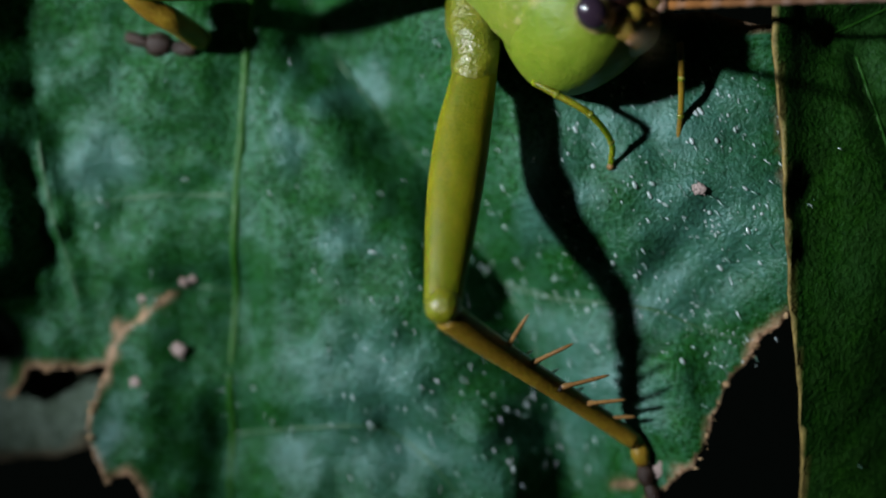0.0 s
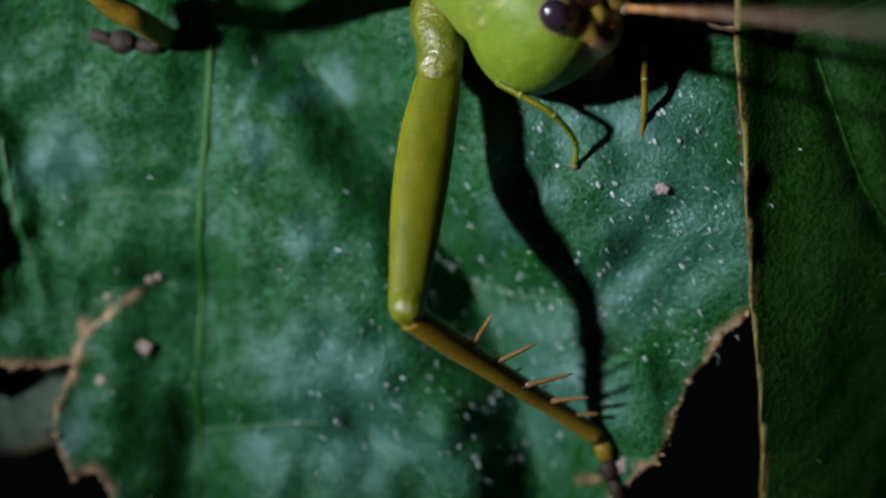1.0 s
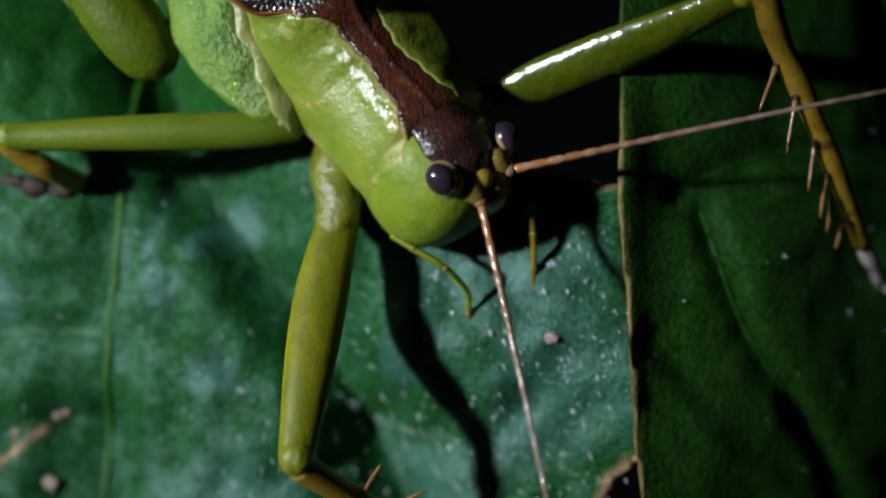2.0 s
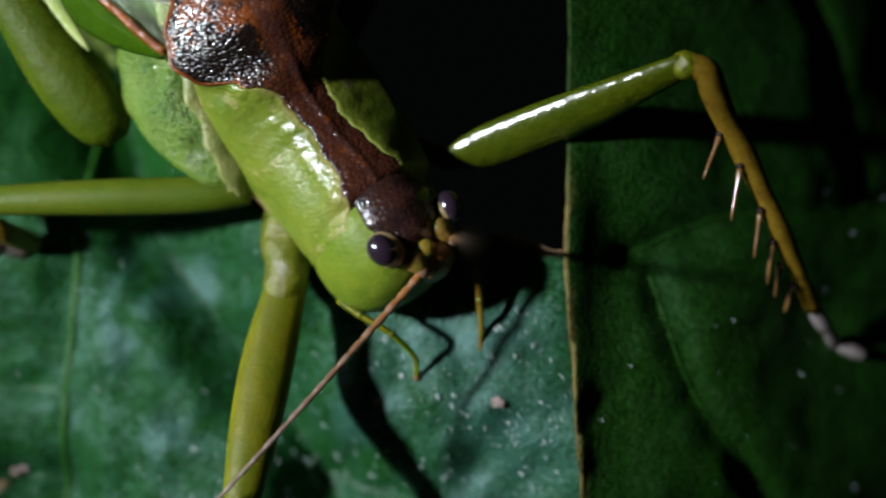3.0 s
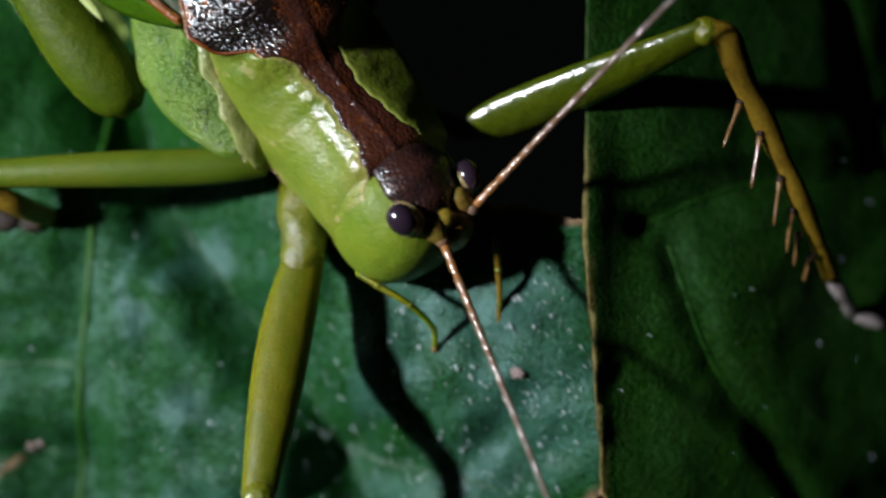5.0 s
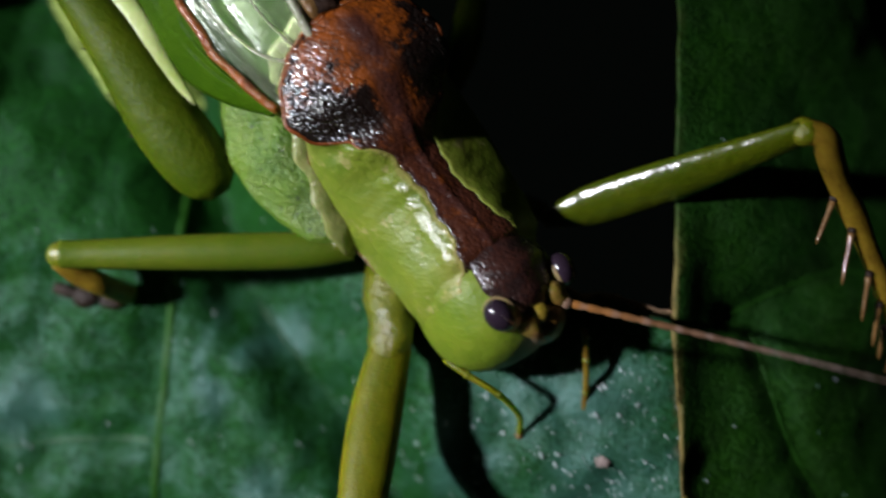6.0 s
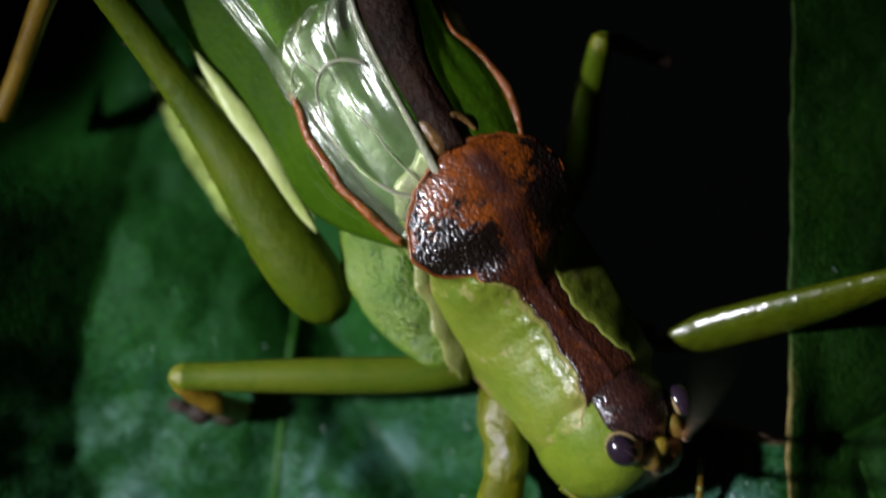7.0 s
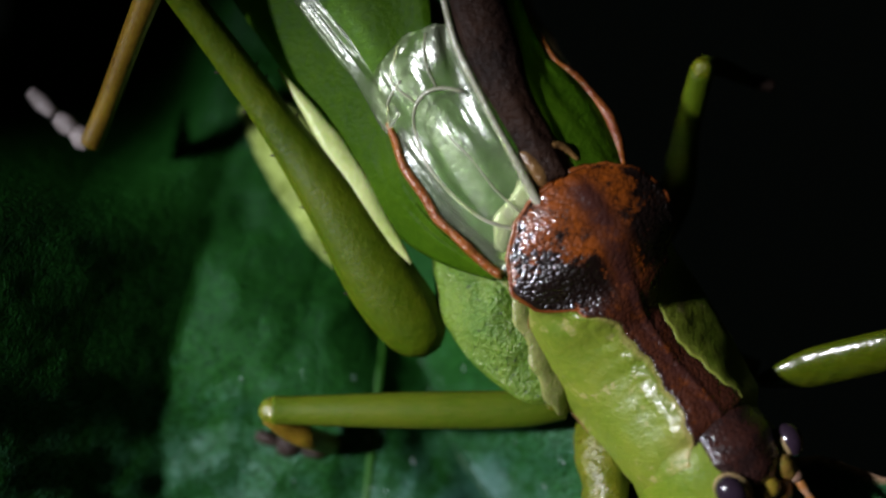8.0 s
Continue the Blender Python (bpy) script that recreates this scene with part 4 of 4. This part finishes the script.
    build_leg(
        "middle_leg", "yellow-green middle leg held out sideways",
        [(0.1, 8.6, 2.2, 0.4), (-0.6, 8.2, 2.4, 0.6), (-1.3, 7.95, 2.5, 0.5), (-1.8, 7.9, 2.6, 0.2)],
        [(-0.3, 8.0, 2.5, 0.4), (-1.3, 7.9, 2.6, 0.53), (-2.6, 7.82, 2.62, 0.57), (-4.2, 7.76, 2.65, 0.56), (-6.2, 7.68, 2.6, 0.51), (-8.2, 7.6, 2.5, 0.44), (-8.95, 7.58, 2.5, 0.44)],
        [(-9.0, 7.45, 2.45, 0.36), (-8.5, 7.0, 2.1, 0.36), (-7.9, 6.7, 1.7, 0.36), (-7.4, 6.4, zf + 0.35, 0.36)],
        [((-7.6, 6.15, zf + 0.2), (-8.3, 6.2, zf + 0.1), 0.26), ((-8.4, 6.25, zf + 0.1), (-9.1, 6.35, zf + 0.1), 0.38), ((-9.1, 6.35, zf), (-9.8, 6.6, zf), 0.2)],
        [], (MIDLEG, HIP, TIBIA))
    build_leg(
        "middle_leg", "green middle leg with a raised knee in the dark",
        [(1.6, 12.2, 1.6, 0.7), (2.4, 12.9, 1.6, 0.6)],
        [(2.3, 12.8, 1.5, 0.5), (3.0, 14.5, 1.8, 0.55), (3.3, 16.5, 1.8, 0.42), (3.42, 18.1, 3.3, 0.36)],
        [(3.5, 18.2, 3.2, 0.32), (4.1, 18.3, 2.7, 0.28), (5.0, 18.2, 1.9, 0.25)],
        [((5.0, 18.2, 1.8), (6.0, 18.0, 1.7), 0.22)], [], (HINDLEG, HIP, HINDLEG))
    zf = 2.2
    build_leg(
        "hind_leg", "long green hind leg with a swollen thigh and finely toothed edge",
        [(-1.4, 10.9, 2.0, 0.4), (-2.6, 10.4, 2.2, 0.7), (-3.6, 10.0, 2.4, 0.3)],
        [(-4.3, 9.5, 2.4, 0.35), (-4.55, 9.85, 2.5, 0.8), (-5.1, 10.55, 2.65, 1.04), (-6.0, 11.75, 2.9, 1.05), (-7.25, 13.65, 3.25, 0.86), (-8.91, 15.85, 3.6, 0.58), (-10.28, 17.62, 4.2, 0.5), (-11.48, 19.12, 5.0, 0.45), (-12.1, 19.85, 5.6, 0.45)],
        [(-12.2, 19.85, 5.5, 0.4), (-13.26, 18.16, 4.2, 0.34), (-14.31, 16.34, 2.9, 0.32), (-14.88, 15.4, 2.3, 0.34)],
        [((-14.88, 15.36, 2.3), (-15.4, 15.8, 2.2), 0.34), ((-15.4, 15.8, 2.2), (-16.0, 16.2, 2.1), 0.3), ((-16.1, 16.3, 2.1), (-16.9, 17.0, 2.0), 0.26)],
        [], (HINDLEG, HINDLEG, TIBIA), 0.75, FOOT, (0, 0, 1), hind_teeth())


build_legs()
palp([((2.56, 4.71, 3.3), 0.15), ((3.17, 4.31, 3.6), 0.13), ((4.11, 3.75, 3.6), 0.12), ((4.8, 3.05, 2.9), 0.11), ((4.87, 2.4, 2.3), 0.11)], "thin yellow-green jointed palp")
palp([((6.55, 5.7, 3.9), 0.13), ((6.7, 4.8, 3.4), 0.12), ((6.8, 3.8, 2.8), 0.11), ((6.77, 2.9, 2.35), 0.1)], "thin amber palp hanging from the mouth", TIBIA)


# ---------------------------------------------------------------- wings
def sheet(edge_a, edge_b, across, steps, sag, material, name, parent, label, fold=0.1):
    """A curved membrane between two edges, arched by sag millimetres."""
    a, b = spline(edge_a, steps), spline(edge_b, steps)
    n = min(len(a), len(b))
    bm = bmesh.new()
    rows = []
    for i in range(n):
        row = []
        for k in range(across + 1):
            t = k / across
            p = Vector(a[i]).lerp(Vector(b[i]), t) + U * sag * math.sin(math.pi * t)
            p += U * fold * noise.noise((i * 0.09, k * 0.5, sag * 9))
            row.append(bm.verts.new(p * MM))
        rows.append(row)
    for p, q in zip(rows, rows[1:]):
        for k in range(across):
            bm.faces.new((p[k], p[k + 1], q[k + 1], q[k]))
    ob = part(name, bm, material, parent, label)
    mod = ob.modifiers.new("thickness", "SOLIDIFY")
    mod.thickness, mod.offset = 0.03 * MM, 0
    return ob


def build_wings():
    cost = [(-2.4, 11.7, 4.7), (-3.4, 12.5, 4.75), (-4.3, 13.4, 4.7), (-5.1, 14.5, 4.65), (-5.55, 15.5, 4.65), (-5.9, 16.4, 4.7), (-7.2, 17.6, 4.65), (-9.2, 19.6, 4.5)]
    inner = [(-1.2, 13.3, 5.3), (-1.7, 14.1, 5.5), (-2.1, 14.8, 5.6), (-2.6, 15.6, 5.7), (-3.1, 16.5, 5.75), (-3.6, 17.4, 5.8), (-4.0, 18.3, 5.8), (-4.6, 20.5, 5.7)]
    film_edge = cost[:5] + [(-6.1, 16.2, 4.75), (-6.15, 17.3, 4.9), (-5.4, 18.3, 5.1)]
    film_back = inner[:6] + [(-3.9, 18.0, 5.8), (-4.1, 18.6, 5.8)]
    wing = sheet(film_edge, film_back, 12, 6, 0.12, MEMBRANE, "fore_wing", katydid, "clear wrinkled wing with an orange front rim", 0.3)
    part("wing_rim", tube([(*p, r) for p, r in zip(cost[:5] + [(-5.75, 16.0, 4.7)], (0.14, 0.17, 0.15, 0.14, 0.12, 0.06))], sides=8, wobble=0.09), ORANGE, wing, "thick orange front rim of the wing")
    wing.visible_shadow = False
    rim_line, back_line = spline(film_edge, 6), spline(film_back, 6)

    def wing_place(along, across):
        k = min(int(along * (len(rim_line) - 1)), len(rim_line) - 2)
        f = along * (len(rim_line) - 1) - k
        a, b = Vector(rim_line[k]).lerp(Vector(rim_line[k + 1]), f), Vector(back_line[k]).lerp(Vector(back_line[k + 1]), f)
        return a.lerp(b, across) + U * 0.2 * math.sin(math.pi * across)

    for path, r in (([(0.06, 0.55), (0.2, 0.3), (0.4, 0.2), (0.56, 0.22), (0.66, 0.38), (0.68, 0.62), (0.62, 0.85)], 0.09),
                    ([(0.1, 0.7), (0.25, 0.62), (0.4, 0.58), (0.5, 0.5)], 0.06), ([(0.66, 0.38), (0.8, 0.2), (0.95, 0.1)], 0.07), ([(0.68, 0.62), (0.82, 0.6), (0.97, 0.5)], 0.06),
                    ([(0.62, 0.03), (0.72, 0.14), (0.78, 0.3)], 0.06)):
        part("wing_vein", tube([(*wing_place(*p), r * 0.65) for p in path], 0.6, tuple(U), sides=8, steps=5, wobble=0.05), VEIN, wing, "pale raised wing vein")
    part("wing_vein", tube([(*p, r) for p, r in zip(inner, (0.16, 0.15, 0.13, 0.11, 0.1, 0.1, 0.1, 0.1))], sides=8, steps=4), VEIN, wing, "pale raised wing vein")
    part("flank", blob((-2.1, 10.75, 2.35), (1.7, 3.2, 1.3), (S, F, U), 44, 0.4), FLANK, katydid, "pale speckled flank behind the side plate")
    part("flank_fold", tube([(-2.4, 11.9, 4.3, 0.25), (-1.8, 11.2, 3.95, 0.5), (-1.05, 9.8, 3.5, 0.6), (-0.6, 8.7, 3.2, 0.6), (-0.4, 7.8, 2.85, 0.2)], 0.3, tuple(U), sides=18, steps=14, wobble=0.18), FOLD, katydid, "tan black-specked fold of skin behind the side plate")
    part("skin_film", blob((-1.75, 8.95, 2.55), (1.6, 0.6, 0.45), (Vector((0.75, -0.66, 0.0)), Vector((0.66, 0.75, 0.0)), Vector((0, 0, 1))), 24, 0.22), SKIN_FILM, katydid, "whitish wrinkled film of skin over the leg base")
    part("wing_root", tube([(-2.5, 12.5, 4.75, 0.15), (-2.25, 13.2, 4.95, 0.38), (-1.7, 14.1, 5.15, 0.5), (-1.0, 14.85, 5.15, 0.35), (-0.5, 15.2, 5.0, 0.1)], 0.45, tuple(U), sides=16, steps=8, wobble=0.16), VEIN, wing, "pale swollen tissue at the wing root")
    # the green side of the wing that hangs down the flank
    low = [(-2.55, 11.6, 4.4), (-3.9, 12.0, 3.9), (-5.2, 12.7, 3.4), (-6.2, 13.7, 3.2), (-7.0, 14.9, 3.2), (-7.8, 16.1, 3.2), (-9.0, 17.7, 3.2), (-11.0, 20.3, 3.0)]
    part("wing_edge", tube([(x + 0.05, y + 0.05, z + 0.05, 0.36 * k) for (x, y, z), k in zip([(-5.0, 12.0, 3.3), (-5.9, 13.1, 3.35), (-6.75, 14.35, 3.4), (-7.6, 15.6, 3.5), (-9.1, 17.6, 3.45)], (0.1, 0.8, 1.1, 0.9, 0.08))], 0.5, sides=10, wobble=0.06), WING_EDGE, wing, "pale yellow-green lower edge of the wing side")
    under = [(x - 0.05, y, z - 0.1) for x, y, z in cost[:4]] + [(-5.0, 15.6, 4.5), (-4.8, 16.8, 4.7), (-4.6, 18.2, 5.1), (-4.8, 20.5, 5.4)]
    sheet(under, low, 16, 6, 0.25, WING_GREEN, "wing_side", wing, "glossy green wing side hanging down the flank", 0.14)
    sheet([(-5.75, 15.6, 4.7), (-6.5, 16.7, 4.75), (-7.3, 17.8, 4.75), (-8.5, 19.4, 4.7)], [(-5.4, 16.1, 4.95), (-6.1, 17.15, 5.05), (-6.95, 18.2, 5.05), (-8.2, 19.7, 4.9)], 8, 8, 0.15, MEMBRANE, "wing_fold", wing, "clear glossy fold along the wing", 0.25).visible_shadow = False
    part("wing_hinge", blob((-1.5, 14.8, 5.35), (0.5, 0.75, 0.3), (S, F, U), 14, 0.2), HINGE, wing, "brown knotted wing hinge")
    part("wing_hinge", tube([(-1.5, 14.9, 5.5, 0.1), (-1.2, 15.3, 5.55, 0.12), (-0.8, 15.3, 5.4, 0.12), (-0.4, 15.0, 5.2, 0.1)], sides=8, steps=6), HINGE, wing, "brown ring-shaped hinge rib")
    # the other wing
    lcost = [(1.0, 14.9, 4.7), (0.75, 15.8, 4.75), (0.2, 16.7, 4.8), (-0.6, 17.5, 4.9), (-1.5, 18.3, 5.0), (-2.4, 20.5, 5.0)]
    linner = [(-0.4, 14.7, 5.3), (-1.0, 15.4, 5.4), (-1.5, 16.2, 5.45), (-1.9, 17.0, 5.5), (-2.4, 18.0, 5.5), (-3.2, 20.5, 5.5)]
    wing2 = sheet(lcost, linner, 10, 6, 0.1, WING_GREEN, "fore_wing", katydid, "green wing window with an orange front rim")
    part("wing_rim", tube([(*p, r) for p, r in zip(lcost, (0.12, 0.15, 0.15, 0.13, 0.11, 0.07))], sides=8, wobble=0.09), ORANGE, wing2, "thick orange front rim of the wing")
    # the dark field where the wings overlap on the back
    mid_l = [(-0.5, 14.5, 5.35), (-1.0, 15.4, 5.5), (-1.5, 16.2, 5.6), (-1.9, 17.0, 5.7), (-2.2, 18.1, 5.7), (-3.0, 20.5, 5.7)]
    mid_r = [(-1.5, 14.2, 5.45), (-2.1, 15.2, 5.6), (-2.7, 16.1, 5.75), (-3.2, 16.9, 5.85), (-3.8, 18.2, 5.85), (-4.5, 20.5, 5.8)]
    sheet(mid_l, mid_r, 8, 6, 0.25, WING_BROWN, "wing_back", katydid, "dark brown overlapping wing backs")


build_wings()


# ---------------------------------------------------------------- antennae
def antenna(socket, pivot, length):
    """The base joints sit on the head; the long ringed whip swings from them and droops a little."""
    a, b = Vector(socket), Vector(pivot)
    mid = a.lerp(b, 0.45)
    base = part("antenna_base", tube([(*a, 0.22), (*a.lerp(b, 0.2), 0.32), (*mid, 0.33), (*a.lerp(b, 0.7), 0.27), (*a.lerp(b, 0.85), 0.22), (*b, 0.18)], sides=12, wobble=0.05), ANTENNA_BASE, head, "thick orange-green antenna base")
    part("antenna_joint", blob(b, (0.2, 0.2, 0.2), None, 10), ANTENNA, base)
    rows = [(0.05 + length * t, 0.25 * math.sin(2.0 * t), -0.5 * t * t, 0.115 * (1 - t) ** 1.4 + 0.02) for t in [i / 12 for i in range(13)]]
    whip = new("antenna", mesh_of("antenna", tube(rows, sides=8, steps=10, ring=(4, 0.25)), ANTENNA))
    whip.parent = katydid
    whip.location = b * MM - katydid.location
    return tagged(whip, "long thin tan antenna with pale rings")


right_antenna = antenna((4.55, 6.1, 5.35), (5.0, 5.55, 5.3), 15)
left_antenna = antenna((5.2, 6.95, 5.0), (5.85, 6.5, 4.95), 15)


# ---------------------------------------------------------------- small things on the leaves
def leaf_hairs(name, label, height, box, count, size, lean, seed, keep):
    rnd = random.Random(seed)
    bm = bmesh.new()
    made = 0
    while made < count:
        x, y = rnd.uniform(*box[0]), rnd.uniform(*box[1])
        if not keep(x, y) or noise.noise((x * 0.3, y * 0.3, seed)) < rnd.uniform(-0.5, 0.3):
            continue
        z = height(x, y)
        k = size * rnd.uniform(0.5, 1.3)
        base = Vector((x, y, z - 0.02))
        tip = base + Vector((lean[0] + rnd.gauss(0, 0.25), lean[1] + rnd.gauss(0, 0.25), rnd.uniform(0.15, 0.6))).normalized() * k
        spike3(bm, base, tip, size * (0.04 + 0.06 * rnd.random() ** 2))
        made += 1
    return thing(name, bm, HAIR, label, "hair", kind="stuff")


def spike3(bm, base, tip, r):
    side = Vector((tip.y - base.y, base.x - tip.x, 0)).normalized() * r
    mid = base.lerp(tip, 0.45) + Vector((0, 0, r))
    a, b, c, d = (bm.verts.new(p * MM) for p in (base - side, base + side, mid, tip))
    for f in ((a, c, d), (c, b, d), (a, b, c), (a, d, b)):
        bm.faces.new(f)


leaf_hairs("leaf_hairs", "short pale hairs scattered over the broad leaf", leaf_height, ((-11, 10), (-9, 9)), 640, 0.32, (0.35, -0.75), 3,
           lambda x, y: not (y > 5.5 and x > 3) and random.random() < 0.3 + 0.7 * smooth(-4, 3, x) and not (x > 5.5 and y < -2.5 - (10 - x) * 0.9) and not (x < -10 and y < -3))
leaf_hairs("leaf_hairs", "short pale hairs on the dark overlapping leaf", right_leaf_height, ((9.9, 24), (-8, 12)), 45, 0.24, (0.5, -0.6), 5, lambda x, y: True)


leaf_hairs("leaf_hairs", "long pale hairs in a patch on the broad leaf", leaf_height, ((-2.5, 5.5), (-7.5, 0.5)), 100, 0.34, (0.3, -0.8), 8,
           lambda x, y: x > -2.5 + 0.5 * (y + 4) ** 2 * 0.1)


def flakes():
    """Tiny pale flakes along a side vein and over the right side of the leaf, their pale colour standing in for glints.
    """
    rnd = random.Random(21)
    bm = bmesh.new()
    places = [(x + rnd.gauss(0, 0.12), y + rnd.gauss(0, 0.12)) for x, y, *_ in spline([(*p, 0.0) for p in SIDE_VEINS[1]], 12)]
    places += [(rnd.uniform(3.5, 9.3), rnd.uniform(-3.5, 5.2)) for _ in range(150)]
    places += [(rnd.gauss(8.2, 0.5), rnd.gauss(0.8, 0.5)) for _ in range(16)]
    for x, y in places:
        r = 0.018 + 0.05 * rnd.random() ** 3
        turn = rnd.uniform(-1.4, -0.3)
        f = (Vector((math.cos(turn), math.sin(turn), 0)), Vector((-math.sin(turn), math.cos(turn), 0)), Vector((0, 0, 1)))
        blob((x, y, leaf_height(x, y) + r * 0.3), (r * rnd.uniform(1.0, 2.6), r, r * 0.7), f, 5, r * 0.5, bm)
    thing("leaf_flake_glints", bm, FLAKE_GLINT, "tiny pale glossy flakes painted as glints on the broad leaf", "flakes", kind="stuff")


flakes()


def rugged(d):
    return d * (1 + 0.6 * noise.noise(d * 1.8) + 0.5 * noise.noise(d * 4.0) + 0.35 * noise.noise(d * 9.0))


def crumbs():
    for x, y, r in ((-8.4, -1.05, 0.2), (-8.05, -0.95, 0.12), (-8.45, -3.35, 0.24), (-9.75, -4.25, 0.15), (7.3, 1.75, 0.16), (6.6, -6.7, 0.22), (-9.6, -1.6, 0.1)):
        bm = blob((x, y, leaf_height(x, y) + r * 0.25), (r * 1.1, r * 0.85, r * 0.3), None, 20, r * 1.1, None, rugged)
        thing("crumb", bm, CRUMB, "small pale rough crumb lying on the leaf", "crumb", "crumbs on the leaf")


crumbs()

# a pale young leaf under the hind thigh
me = blade([tuple(p) for p in spline([(-11.0, 17.2), (-9.6, 17.5), (-7.7, 15.7), (-5.8, 13.3), (-5.9, 12.4), (-7.2, 11.9), (-8.2, 12.5), (-9.3, 14.0), (-10.4, 15.7), (-11.0, 17.2)], 4)[:-1]],
           lambda x, y: leaf_height(x, y) + 0.12, [], 0.2, 0.05, 0.1)
young = leaf_thing("young_leaf", me, LEAF_PALE, "narrow pale yellow-green young leaf under the thigh")
vein_part("midrib", [(-10.6, 16.8), (-8.6, 14.8), (-6.3, 12.6)], lambda x, y: leaf_height(x, y) + 0.14, 0.08, 0.0, LEAF_PALE, young, "pale midrib")


# ---------------------------------------------------------------- what moves
def motions():
    """The antennae swing. Rows: seconds, heading in degrees (0 along x, turning left), height of the tip in degrees."""
    sweep_r = [(0.0, 228, 77.8), (0.5, 225, 78.5), (1.02, 225, 77), (1.1, 228, 25), (1.2, 230, 8), (1.3, 242, 5), (1.4, 252, 5), (1.5, 258, 5), (1.6, 266, 5), (1.7, 254, 5),
               (2.0, 280, 15), (2.4, 240, 10), (2.8, 227, 5), (3.0, 227, 5), (3.1, 270, 40), (3.3, 310, 86), (3.5, 331, 89.6), (4.0, 320, 86.8), (4.1, 320, 86), (4.5, 322, 86.3), (4.55, 300, 80), (4.6, 250, 40), (4.65, 244, 8), (4.7, 248, 5),
               (5.0, 290, 20), (5.4, 240, 30), (5.6, 240, 60), (5.8, 199, 82), (5.88, 165, 82), (6.0, 161, 82.4), (6.2, 160, 81), (6.4, 160, 79), (6.52, 160, 78.4), (6.57, 230, 60), (6.6, 270, 30), (6.7, 285, 20), (6.8, 305, 20), (6.88, 230, 60), (6.94, 150, 76), (7.1, 150, 75), (7.2, 230, 60), (7.3, 310, 20), (7.5, 320, 10), (8.0, 310, 15)]
    sweep_l = [(0.0, -1, 5), (0.4, -5, 10), (0.6, -25, 8), (0.8, -42, 5), (0.9, -38, 8), (1.0, -20, 50), (1.1, 0, 78), (1.25, 5, 70), (1.4, 8, 15), (1.5, 5, 8), (1.7, -18, 3), (2.0, 10, 15), (2.4, -15, 10), (2.6, 10, 50), (2.8, -137, 86.9), (3.0, -125, 88.3),
               (3.1, 35, 25), (3.2, 3, 5), (3.3, -14, 3), (3.5, -38, 2), (3.6, -36, 2), (3.7, -30, 2), (3.8, -8, 3), (3.88, 12, 35), (3.93, -30, 75), (3.97, -58, 84.5), (4.15, -63, 85), (4.3, 20, 55), (4.4, 13, 5), (4.5, -8, 3), (4.6, -2, 5), (4.7, 22, 10),
               (5.0, 45, 25), (5.4, 0, 10), (5.6, 70, 60), (5.8, 132, 84), (5.85, 60, 60), (5.9, 4, 4), (6.0, -14, 3), (6.1, -24, 3), (6.2, -12, 3), (6.3, 3, 3), (6.4, -4, 3), (6.5, -25, 2), (6.6, -25, 2), (6.7, -10, 3), (6.8, 10, 8), (6.86, 50, 35), (6.95, 130, 76), (7.05, 137, 76), (7.12, 55, 60), (7.2, -22, -4), (7.4, -45, 5), (7.6, -62, 5), (8.0, -58, 5)]
    for ob, rows in ((right_antenna, sweep_r), (left_antenna, sweep_l)):
        x, y, z = ob.location
        walk(ob, [(t, pose(x, y, z, 0, -tip, turn)) for t, turn, tip in rows])


motions()
